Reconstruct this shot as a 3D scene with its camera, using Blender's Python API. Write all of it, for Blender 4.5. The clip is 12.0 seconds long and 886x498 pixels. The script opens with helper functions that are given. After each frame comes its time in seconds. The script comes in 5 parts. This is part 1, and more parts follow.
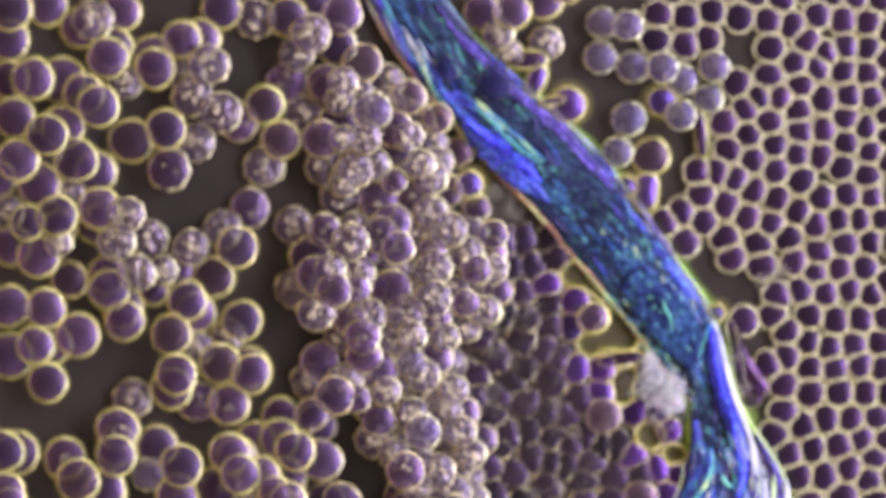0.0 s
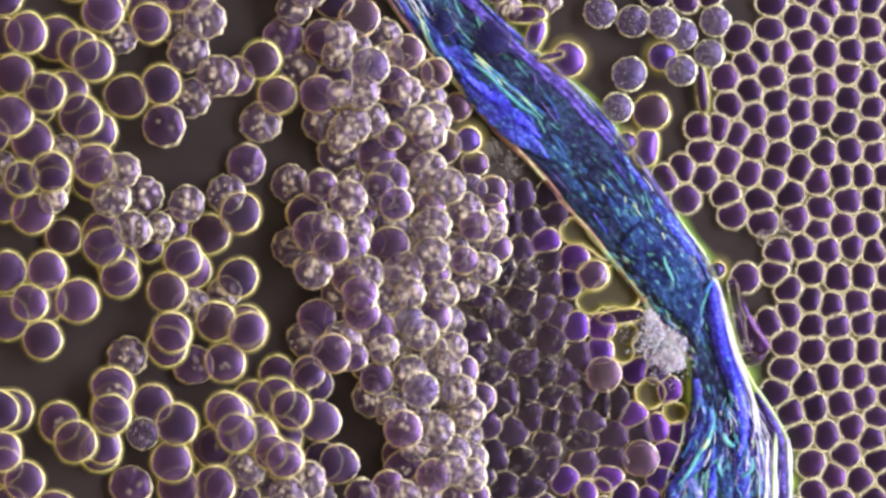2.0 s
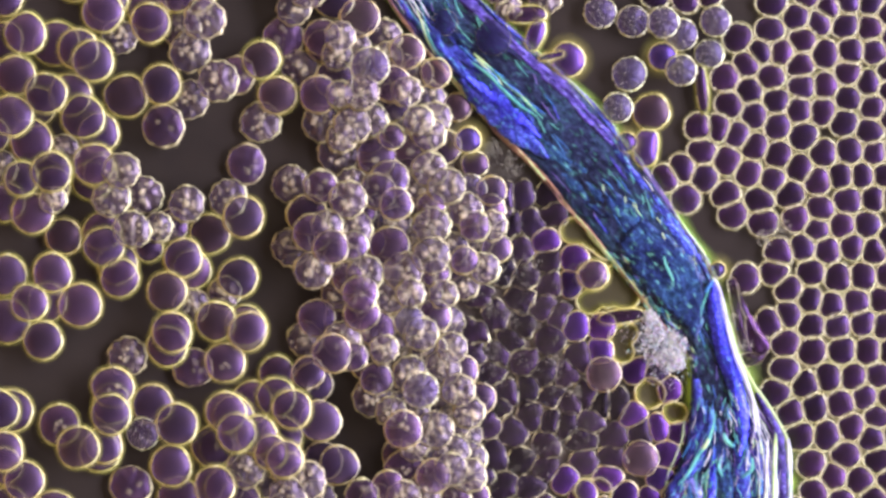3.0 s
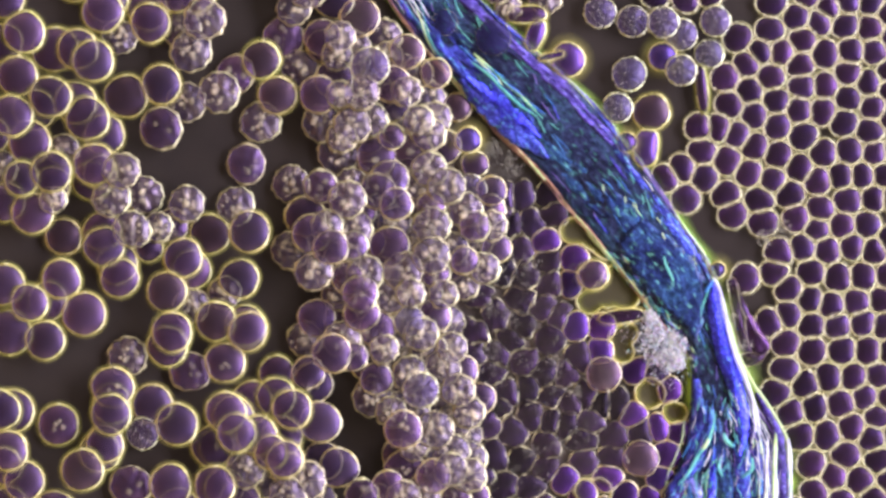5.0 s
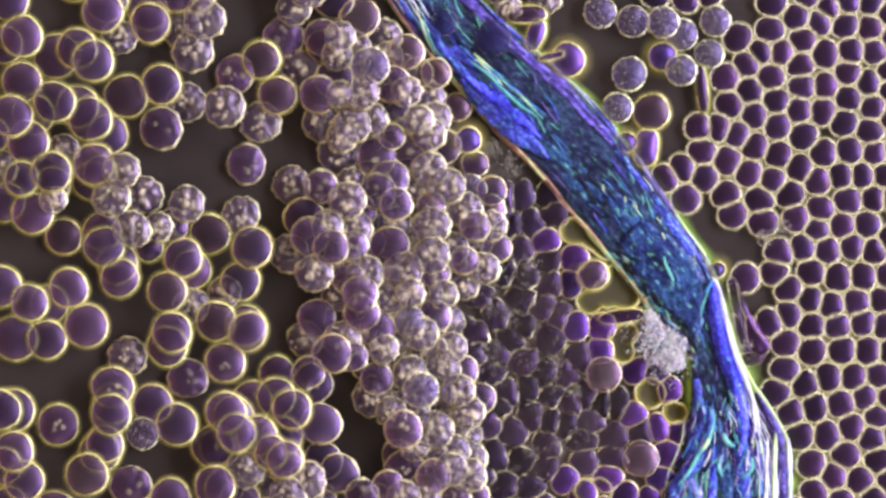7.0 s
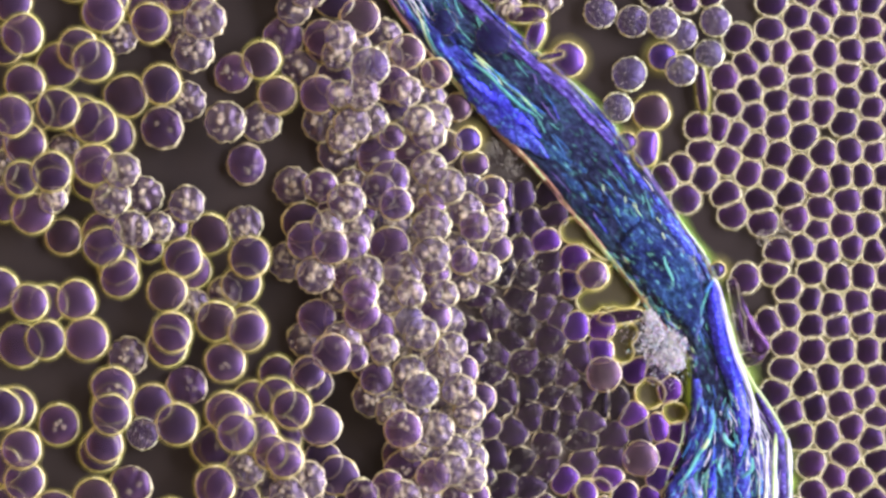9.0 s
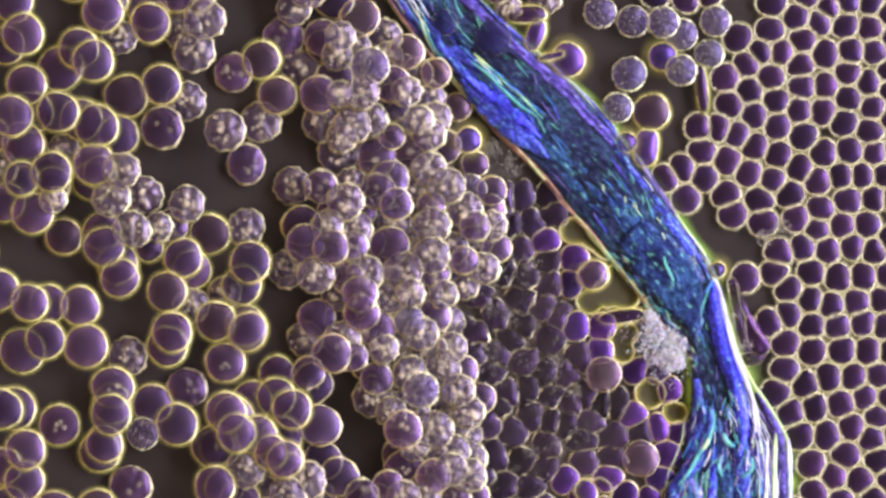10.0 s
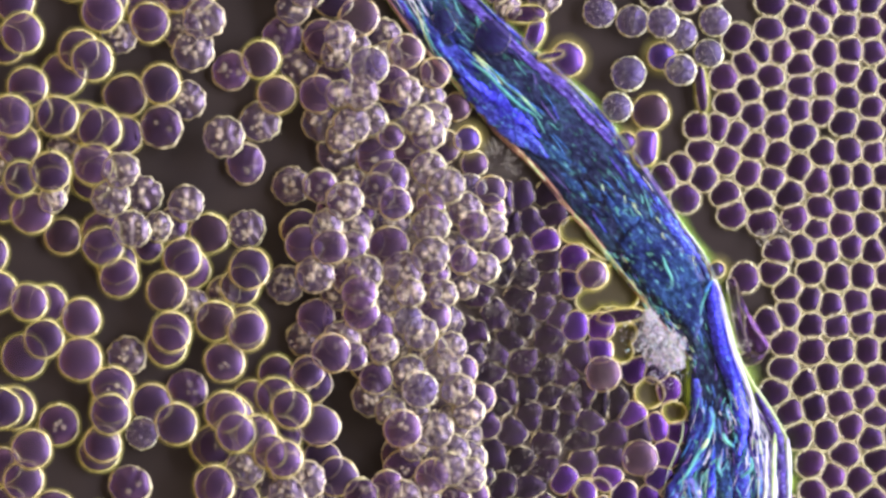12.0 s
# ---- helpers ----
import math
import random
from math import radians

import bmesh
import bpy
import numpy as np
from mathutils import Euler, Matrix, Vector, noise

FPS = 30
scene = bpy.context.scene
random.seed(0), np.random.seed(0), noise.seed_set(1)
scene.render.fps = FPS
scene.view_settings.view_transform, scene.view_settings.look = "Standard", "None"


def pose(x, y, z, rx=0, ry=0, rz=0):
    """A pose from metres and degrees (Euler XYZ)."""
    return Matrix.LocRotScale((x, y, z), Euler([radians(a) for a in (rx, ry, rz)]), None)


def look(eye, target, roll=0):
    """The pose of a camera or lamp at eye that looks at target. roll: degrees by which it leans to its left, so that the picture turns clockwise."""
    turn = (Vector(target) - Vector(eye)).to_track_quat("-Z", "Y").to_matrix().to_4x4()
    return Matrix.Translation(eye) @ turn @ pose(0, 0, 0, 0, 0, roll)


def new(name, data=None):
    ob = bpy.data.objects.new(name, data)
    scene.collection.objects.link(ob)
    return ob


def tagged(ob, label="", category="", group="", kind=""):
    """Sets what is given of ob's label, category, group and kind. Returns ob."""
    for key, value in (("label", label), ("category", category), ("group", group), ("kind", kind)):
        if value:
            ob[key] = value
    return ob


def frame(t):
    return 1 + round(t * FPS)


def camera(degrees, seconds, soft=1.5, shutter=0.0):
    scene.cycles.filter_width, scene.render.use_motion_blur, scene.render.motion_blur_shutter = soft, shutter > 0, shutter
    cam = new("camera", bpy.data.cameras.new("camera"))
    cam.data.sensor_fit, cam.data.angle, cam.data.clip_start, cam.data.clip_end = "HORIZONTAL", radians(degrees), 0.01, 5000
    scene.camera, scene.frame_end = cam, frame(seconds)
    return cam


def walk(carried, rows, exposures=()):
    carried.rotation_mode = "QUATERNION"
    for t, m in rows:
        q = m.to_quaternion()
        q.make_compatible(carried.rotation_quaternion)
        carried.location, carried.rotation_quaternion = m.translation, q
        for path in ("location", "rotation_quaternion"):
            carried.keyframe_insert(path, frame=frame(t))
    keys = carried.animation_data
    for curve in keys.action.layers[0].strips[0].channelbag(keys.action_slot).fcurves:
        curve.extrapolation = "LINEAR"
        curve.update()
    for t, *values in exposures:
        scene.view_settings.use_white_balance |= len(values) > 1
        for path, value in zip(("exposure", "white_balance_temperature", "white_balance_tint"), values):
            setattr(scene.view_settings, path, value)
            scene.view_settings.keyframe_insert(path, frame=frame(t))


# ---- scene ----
# A glass slide of blood under dark-field light, built ten thousand times enlarged:
# one micrometre of the slide is one centimetre here, so a red cell is about 7 cm wide.

# ---- camera: the objective looks straight down; at first the stage still settles and is out of focus ----
EYE = 0.784 / math.tan(radians(4.0))
cam = camera(8.0, 12.0, soft=3.3)
scene.cycles.transparent_max_bounces = 32  # cells lie many deep and are seen through one another
cam.data.dof.use_dof = True
cam.data.dof.focus_distance = EYE - 0.008
cam.data.dof.aperture_fstop = 0.24
walk(cam, [
    (0.0, pose(-0.003, 0.077, EYE + 0.115)),
    (0.1, pose(0.003, 0.019, EYE + 0.105)),
    (0.2, pose(0.004, 0.001, EYE + 0.03)),
    (0.3, pose(0.004, 0.000, EYE + 0.01)),
    (0.4, pose(0.002, 0.000, EYE)),
    (0.6, pose(0, 0, EYE)),
    (11.9, pose(0, 0, EYE)),
    (12.0, pose(0.0012, -0.0006, EYE)),
])

# ---- light: unseen lamps added above the slide for the dark-field ring, strongest on the east side ----
world = bpy.data.worlds.new("world")
scene.world = world
world.use_nodes = True
world.node_tree.nodes["Background"].inputs[0].default_value = (0.9, 0.72, 0.62, 1)
world.node_tree.nodes["Background"].inputs[1].default_value = 0.30


def ring_lamp(azimuth, elevation, watts, colour, width, height=1.8, dist=9.0):
    data = bpy.data.lights.new("ring_lamp", "AREA")
    data.shape, data.size, data.size_y, data.energy, data.color = "RECTANGLE", width, height, watts, colour
    a, e = radians(azimuth), radians(elevation)
    lamp = new("ring_lamp", data)
    lamp.matrix_world = look((dist * math.cos(e) * math.cos(a), dist * math.cos(e) * math.sin(a), dist * math.sin(e)), (0, 0, 0))
    return lamp


# cool east and orange west tints imitate colour fringes on the cells
ring_lamp(10, 20, 5200, (0.79, 0.785, 0.95), 11.0)
ring_lamp(188, 22, 225, (1.0, 0.52, 0.22), 11.0)
ring_lamp(98, 26, 360, (1.0, 0.89, 0.58), 9.0)
ring_lamp(278, 26, 360, (1.0, 0.89, 0.58), 9.0)


# ---- materials ----
def node_material(name):
    m = bpy.data.materials.new(name)
    m.use_nodes = True
    return m, m.node_tree.nodes, m.node_tree.links, m.node_tree.nodes["Principled BSDF"]


def noise_ramp(nodes, links, scale, stops, detail=4.0, coords="Object", stretch=(1, 1, 1)):
    tex = nodes.new("ShaderNodeTexCoord")
    mp = nodes.new("ShaderNodeMapping")
    mp.inputs["Scale"].default_value = stretch
    n = nodes.new("ShaderNodeTexNoise")
    n.inputs["Scale"].default_value, n.inputs["Detail"].default_value = scale, detail
    r = nodes.new("ShaderNodeValToRGB")
    while len(r.color_ramp.elements) < len(stops):
        r.color_ramp.elements.new(0.5)
    for e, (p, c) in zip(r.color_ramp.elements, stops):
        e.position, e.color = p, (*c, 1)
    links.new(tex.outputs[coords], mp.inputs[0])
    links.new(mp.outputs[0], n.inputs["Vector"])
    links.new(n.outputs["Fac"], r.inputs[0])
    return n, r


def sheer(name, stops, scale, opacity, rough=0.35, bump=0.0, specular=0.5, vary=0.12, sheen=0.0, tint=0.015, island=False, thick=0.0):
    """A see-through film: part of the light passes straight, the rest meets the tinted surface. thick: the height at which a film that thins out has its full opacity."""
    m, nodes, links, bsdf = node_material(name)
    n, r = noise_ramp(nodes, links, scale, stops)
    info = nodes.new("ShaderNodeNewGeometry" if island else "ShaderNodeObjectInfo")
    chance = info.outputs["Random Per Island" if island else "Random"]
    hsv = nodes.new("ShaderNodeHueSaturation")
    rng = nodes.new("ShaderNodeMapRange")
    rng.inputs["To Min"].default_value, rng.inputs["To Max"].default_value = 1 - vary, 1 + vary
    links.new(chance, rng.inputs["Value"])
    links.new(rng.outputs[0], hsv.inputs["Value"])
    times, part, hue = nodes.new("ShaderNodeMath"), nodes.new("ShaderNodeMath"), nodes.new("ShaderNodeMapRange")
    times.operation, part.operation = "MULTIPLY", "FRACT"
    times.inputs[1].default_value = 7.31
    hue.inputs["To Min"].default_value, hue.inputs["To Max"].default_value = 0.5 - tint, 0.5 + tint
    links.new(chance, times.inputs[0])
    links.new(times.outputs[0], part.inputs[0])
    links.new(part.outputs[0], hue.inputs["Value"])
    links.new(hue.outputs[0], hsv.inputs["Hue"])
    links.new(r.outputs[0], hsv.inputs["Color"])
    links.new(hsv.outputs[0], bsdf.inputs["Base Color"])
    bsdf.inputs["Roughness"].default_value = rough
    bsdf.inputs["Specular IOR Level"].default_value = specular
    bsdf.inputs["Metallic"].default_value = sheen
    if bump:
        b = nodes.new("ShaderNodeBump")
        b.inputs["Strength"].default_value, b.inputs["Distance"].default_value = bump, 0.004
        links.new(n.outputs["Fac"], b.inputs["Height"])
        links.new(b.outputs[0], bsdf.inputs["Normal"])
    if opacity < 1:
        clear, mix = nodes.new("ShaderNodeBsdfTransparent"), nodes.new("ShaderNodeMixShader")
        mix.inputs[0].default_value = opacity
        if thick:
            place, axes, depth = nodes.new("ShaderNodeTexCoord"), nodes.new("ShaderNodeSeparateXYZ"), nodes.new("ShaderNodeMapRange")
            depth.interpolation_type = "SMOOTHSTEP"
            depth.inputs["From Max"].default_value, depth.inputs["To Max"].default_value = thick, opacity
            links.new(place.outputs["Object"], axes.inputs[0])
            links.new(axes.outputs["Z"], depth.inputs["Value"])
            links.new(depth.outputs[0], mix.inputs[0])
        links.new(clear.outputs[0], mix.inputs[1])
        links.new(bsdf.outputs[0], mix.inputs[2])
        links.new(mix.outputs[0], nodes["Material Output"].inputs[0])
    return m


CELL = sheer("cell_body", [(0.3, (0.116, 0.066, 0.120)), (0.7, (0.146, 0.082, 0.228))], 30, 0.39, 0.45, 0.12, sheen=0.94, vary=0.35)
PLUMP = sheer("plump_cell_body", [(0.3, (0.085, 0.046, 0.20)), (0.7, (0.120, 0.062, 0.31))], 45, 0.40, 0.46, 0.15, sheen=0.92)
VIVID = sheer("violet_cell_body", [(0.3, (0.072, 0.028, 0.13)), (0.7, (0.110, 0.040, 0.28))], 40, 0.40, 0.46, 0.15, sheen=0.92, vary=0.5)
BROWN = sheer("brown_cell_body", [(0.3, (0.110, 0.066, 0.086)), (0.7, (0.138, 0.078, 0.160))], 30, 0.36, 0.46, 0.15, sheen=0.94, vary=0.2)
PACKED = sheer("packed_cell_body", [(0.34, (0.056, 0.028, 0.050)), (0.66, (0.076, 0.032, 0.130))], 45, 0.44, 0.44, 0.25, sheen=0.88, vary=0.35)
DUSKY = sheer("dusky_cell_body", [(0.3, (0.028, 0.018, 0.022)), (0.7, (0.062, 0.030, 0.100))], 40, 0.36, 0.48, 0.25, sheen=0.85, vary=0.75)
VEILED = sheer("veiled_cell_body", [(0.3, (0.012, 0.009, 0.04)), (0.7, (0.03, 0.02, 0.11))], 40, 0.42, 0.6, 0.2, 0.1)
SPIKY = sheer("crenated_cell_body", [(0.35, (0.085, 0.052, 0.135)), (0.65, (0.230, 0.172, 0.230))], 60, 0.34, 0.46, 0.4, sheen=0.8)
PEPPER = sheer("peppered_cell_body", [(0.35, (0.070, 0.044, 0.13)), (0.65, (0.13, 0.092, 0.21))], 110, 0.38, 0.48, 0.6, sheen=0.8)
# the pale rim colours carry the bright edge light of the cells
RIM = sheer("membrane", [(0.34, (0.26, 0.19, 0.06)), (0.48, (0.50, 0.41, 0.17)), (0.58, (0.64, 0.57, 0.38))], 42, 0.92, 0.45, 0.3, sheen=0.1)
RIM_PALE = sheer("packed_membrane", [(0.37, (0.16, 0.145, 0.055)), (0.48, (0.49, 0.465, 0.20)), (0.58, (0.80, 0.79, 0.54))], 120, 0.92, 0.4, 0.5)
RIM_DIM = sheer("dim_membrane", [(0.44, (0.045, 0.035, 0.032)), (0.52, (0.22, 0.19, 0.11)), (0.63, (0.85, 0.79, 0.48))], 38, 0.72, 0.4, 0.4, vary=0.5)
HALO = sheer("glow_halo", [(0.3, (0.54, 0.47, 0.11)), (0.7, (0.82, 0.78, 0.25))], 30, 0.25, 0.6, 0.0, 0.1, thick=0.0040)
RIM_SOFT = sheer("scalloped_membrane", [(0.35, (0.16, 0.13, 0.07)), (0.62, (0.58, 0.52, 0.31))], 50, 0.88, 0.4, 0.4, sheen=0.1)
FAINT = sheer("faint_spicule", [(0.3, (0.50, 0.42, 0.28)), (0.7, (0.80, 0.70, 0.46))], 80, 0.14, 0.4, vary=0.4, thick=1.0)
POOL = sheer("olive_gap", [(0.3, (0.16, 0.13, 0.05)), (0.7, (0.24, 0.21, 0.09))], 12, 0.08, 0.5, 0.0, 0.2)
SHORE = sheer("gap_glow", [(0.3, (0.30, 0.28, 0.04)), (0.7, (0.50, 0.48, 0.09))], 30, 0.32, 0.6, 0.0, 0.1, thick=0.0062)
# plasma between packed cells, its glow put into the pale colour
FILM = sheer("plasma_film_glow", [(0.36, (0.34, 0.29, 0.12)), (0.50, (0.80, 0.72, 0.36)), (0.62, (1.0, 0.95, 0.60))], 90, 0.22, 0.5, 0.3, 0.2, thick=0.0028)
SPOT = sheer("spicule", [(0.3, (0.56, 0.42, 0.32)), (0.7, (0.96, 0.86, 0.60))], 80, 0.26, 0.5, vary=0.6, thick=1.0)
POINT = sheer("fine_spicule", [(0.3, (0.42, 0.36, 0.32)), (0.7, (0.90, 0.84, 0.66))], 150, 0.36, 0.3, vary=0.4, island=True)
GRAIN = sheer("grain", [(0.3, (0.30, 0.26, 0.66)), (0.7, (0.98, 0.95, 0.72))], 160, 0.46, 0.3, vary=0.6, tint=0.24, island=True)
GRAIN_DIM = sheer("dim_grain", [(0.3, (0.20, 0.17, 0.17)), (0.7, (0.56, 0.52, 0.40))], 160, 0.19, 0.35, vary=0.5, tint=0.05, island=True)
MASS = sheer("debris_mass", [(0.35, (0.13, 0.12, 0.30)), (0.65, (0.50, 0.50, 0.44))], 70, 0.46, 0.4, 0.6, vary=0.1, thick=0.011)
EDGE = sheer("edge_film", [(0.3, (0.24, 0.38, 0.05)), (0.7, (0.44, 0.64, 0.13))], 20, 0.80, 0.6, 0.0, 0.1, thick=0.0060)
GLASS = sheer("slide_glass", [(0.3, (0.0165, 0.0124, 0.0120)), (0.7, (0.0245, 0.0187, 0.0166))], 6, 1.0, 0.55, 0.0, 0.15)
BED = sheer("plasma_bed", [(0.3, (0.110, 0.082, 0.076)), (0.7, (0.190, 0.150, 0.120))], 35, 0.75, 0.6, 0.3, 0.1, thick=0.0016)
BED_DIM = sheer("dim_haze_bed", [(0.3, (0.060, 0.044, 0.044)), (0.7, (0.110, 0.084, 0.072))], 35, 0.75, 0.6, 0.3, 0.1, thick=0.0016)

# ---- mesh helpers ----
rnd = random.Random(7)


def mesh_object(name, verts, faces, material, parent=None, label=""):
    me = bpy.data.meshes.new(name)
    me.from_pydata(verts, [], faces)
    me.shade_smooth()
    if name in ("rim", "halo"):
        me.set_sharp_from_angle(angle=radians(55))
    me.materials.append(material)
    ob = new(name, me)
    ob.parent = parent
    return tagged(ob, label)


def shell(outline, h, low=0.35, levels=(0.3, 0.55, 0.75, 0.89, 0.97), knobs=0.0, pitch=0.013, seed=0):
    """A closed lens over a plan outline: rings of the outline drawn in towards its middle, domed above, flatter below."""
    n = len(outline)
    cx, cy = sum(p[0] for p in outline) / n, sum(p[1] for p in outline) / n
    verts, faces = [], []
    rings = [(s, h * (1 - s ** 2.2)) for s in levels] + [(1.0, 0.0)] + [(s, -low * h * (1 - s * s) ** 0.5) for s in reversed(levels)]
    for s, z in rings:
        for x, y in outline:
            px, py = cx + (x - cx) * s, cy + (y - cy) * s
            lift = knobs * noise.noise((px / pitch, py / pitch, seed * 5.3)) * (1 - s ** 6) if z > 0 else 0.0
            verts.append((px, py, z + lift))
    verts += [(cx, cy, h), (cx, cy, -low * h)]
    top, bot = len(verts) - 2, len(verts) - 1
    for k in range(len(rings) - 1):
        for i in range(n):
            j = (i + 1) % n
            faces.append((k * n + i, (k + 1) * n + i, (k + 1) * n + j, k * n + j))
    last = (len(rings) - 1) * n
    for i in range(n):
        j = (i + 1) % n
        faces += [(top, i, j), (bot, last + j, last + i)]
    return verts, faces


def tube(path, radius, sides=6, closed=False, taper=False, flat=1.0):
    """A tube round a path of points; radius may be a function of the fraction along it."""
    n = len(path)
    verts, faces = [], []
    for i, p in enumerate(path):
        a, b = path[(i - 1) % n if closed else max(i - 1, 0)], path[(i + 1) % n if closed else min(i + 1, n - 1)]
        d = (Vector(b) - Vector(a)).normalized()
        side = d.cross(Vector((0, 0, 1))).normalized()
        up = side.cross(d)
        r = radius(i / n) if callable(radius) else radius
        if taper:
            r *= max(0.08, math.sin(math.pi * (i + 0.5) / n)) ** 0.6
        for k in range(sides):
            t = 2 * math.pi * k / sides
            verts.append(tuple(Vector(p) + side * (r * math.cos(t)) + up * (r * flat * math.sin(t))))
    for i in range(n if closed else n - 1):
        for k in range(sides):
            j, m = (i + 1) % n, (k + 1) % sides
            faces.append((i * sides + k, i * sides + m, j * sides + m, j * sides + k))
    if not closed:
        faces += [tuple(range(sides)), tuple((n - 1) * sides + k for k in reversed(range(sides)))]
    return verts, faces


def band(outline, profile, size=1.0):
    """A closed strip that follows a plan outline; profile holds (outward, height) of its section, size may vary along it."""
    n, m = len(outline), len(profile)
    verts, faces = [], []
    for i, (x, y) in enumerate(outline):
        (ax, ay), (bx, by) = outline[i - 2], outline[(i + 2) % n]
        d = math.hypot(bx - ax, by - ay) or 1.0
        k = size(i / n) if callable(size) else size
        verts += [(x + (by - ay) / d * o * k, y - (bx - ax) / d * o * k, z * k) for o, z in profile]
    for i in range(n):
        j = (i + 1) % n
        for k in range(m):
            q = (k + 1) % m
            faces.append((i * m + k, j * m + k, j * m + q, i * m + q))
    return verts, faces


RIM_SECTION = ((0.30, -0.9), (-0.40, 0.95), (0.35, 0.40), (1.15, -0.9))
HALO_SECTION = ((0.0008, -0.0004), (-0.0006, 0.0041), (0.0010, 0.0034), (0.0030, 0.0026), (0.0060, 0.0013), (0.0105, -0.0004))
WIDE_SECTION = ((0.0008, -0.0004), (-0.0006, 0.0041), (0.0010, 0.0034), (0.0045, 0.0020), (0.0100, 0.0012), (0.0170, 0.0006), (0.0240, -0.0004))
FILM_SECTION = ((-0.0014, -0.0008), (-0.0006, 0.0014), (0.0006, 0.0026), (0.0020, 0.0028), (0.0042, 0.0014), (0.0066, -0.0008))
SHORE_SECTION = ((-0.0180, -0.0004), (-0.0125, 0.0008), (-0.0075, 0.0020), (-0.0032, 0.0042), (0.0, 0.0062), (0.0022, -0.0004))


def rim_band(out, width, seed, rough=0.6):
    """The membrane's edge: a ridge that slopes outwards, thicker here and thinner there, coloured pale for the bright
    edge light.
    """
    return band(out, RIM_SECTION, lambda f: width * max(0.35, 1 + rough * noise.noise((math.cos(6.283 * f) * 1.6, math.sin(6.283 * f) * 1.6, seed)) + 0.5 * rough * noise.noise((f * 26, seed, 4))))


BLOB = [(math.cos(a) * math.cos(b), math.sin(a) * math.cos(b), math.sin(b)) for b in (-0.62, 0.62) for a in (0.0, 1.257, 2.513, 3.77, 5.027)]
BLOB = [(x if z < 0 else x * 0.81 - y * 0.59, y if z < 0 else x * 0.59 + y * 0.81, z) for x, y, z in BLOB] + [(0, 0, -1), (0, 0, 1)]
BLOB_FACES = [(i, (i + 1) % 5, 5 + i) for i in range(5)] + [(5 + i, (i + 1) % 5, 5 + (i + 1) % 5) for i in range(5)] + [((i + 1) % 5, i, 10) for i in range(5)] + [(5 + i, 5 + (i + 1) % 5, 11) for i in range(5)]


DOME = [(s * math.cos(math.pi * (k / 5 + j * 0.1)), s * math.sin(math.pi * (k / 5 + j * 0.1)), (1 - s * s) ** 1.6) for j, s in enumerate((1.0, 0.72, 0.42)) for k in range(10)] + [(0, 0, 1)]
DOME_FACES = [(j * 10 + k, j * 10 + (k + 1) % 10, j * 10 + 10 + (k + 1) % 10, j * 10 + 10 + k) for j in (0, 1) for k in range(10)] + [(20 + k, 20 + (k + 1) % 10, 30) for k in range(10)] + [tuple(reversed(range(10)))]


def grains(places):
    """Many small rounded grains in one mesh; places holds (x, y, z, radius)."""
    verts, faces = [], []
    for x, y, z, r in places:
        o = len(verts)
        sx, sy = r * rnd.uniform(0.75, 1.3), r * rnd.uniform(0.75, 1.3)
        verts += [(x + a * sx, y + b * sy, z + c * r * 0.8) for a, b, c in BLOB]
        faces += [tuple(o + i for i in f) for f in BLOB_FACES]
    return verts, faces


def wavy_outline(r, seed, wob=0.035, lobes=0, depth=0.0, n=60, squash=1.0):
    out = []
    turn = seed * 1.7
    for i in range(n):
        a = 2 * math.pi * i / n
        k = 1 + wob * noise.noise((math.cos(a) * 0.9, math.sin(a) * 0.9, seed * 3.1)) * 2
        if lobes:
            k += depth * abs(math.sin(lobes * a / 2 + turn)) - depth * 0.6
        k += (0.022 + 0.35 * depth) * noise.noise((math.cos(a) * 5, math.sin(a) * 5, seed * 2.7))
        x, y = math.cos(a) * r * k, math.sin(a) * r * k * squash
        out.append((x * math.cos(turn) - y * math.sin(turn), x * math.sin(turn) + y * math.cos(turn)))
    return out


made = [0]


def base(name, x, y, z, label, group):
    made[0] += 1
    ob = new(name)
    ob.empty_display_size = 0.01
    ob.matrix_basis = pose(x, y, z)
    return tagged(ob, label, "blood cell", group)


H = 0.0138  # height of a cell's dome, metres
FINE = (0.14, 0.28, 0.42, 0.55, 0.67, 0.78, 0.87, 0.94, 0.98)


def bumps(parent, places, name, material):
    """Each bump is a part of its own; all share one small mesh."""
    if name not in bpy.data.meshes:
        me = bpy.data.meshes.new(name)
        me.from_pydata(DOME, [], DOME_FACES)
        me.shade_smooth()
        me.materials.append(material)
    for x, y, z, r in places:
        ob = new(name, bpy.data.meshes[name])
        ob.parent = parent
        ob.matrix_basis = Matrix.LocRotScale((x, y, z), Euler((0, 0, rnd.uniform(0, 6))), (r * rnd.uniform(0.85, 1.25), r * rnd.uniform(0.8, 1.1), r * 0.4))


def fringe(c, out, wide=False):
    """The soft glow round a cell, built as a yellowish film that thins out away from it."""
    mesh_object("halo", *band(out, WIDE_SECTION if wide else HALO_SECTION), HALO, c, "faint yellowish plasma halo")


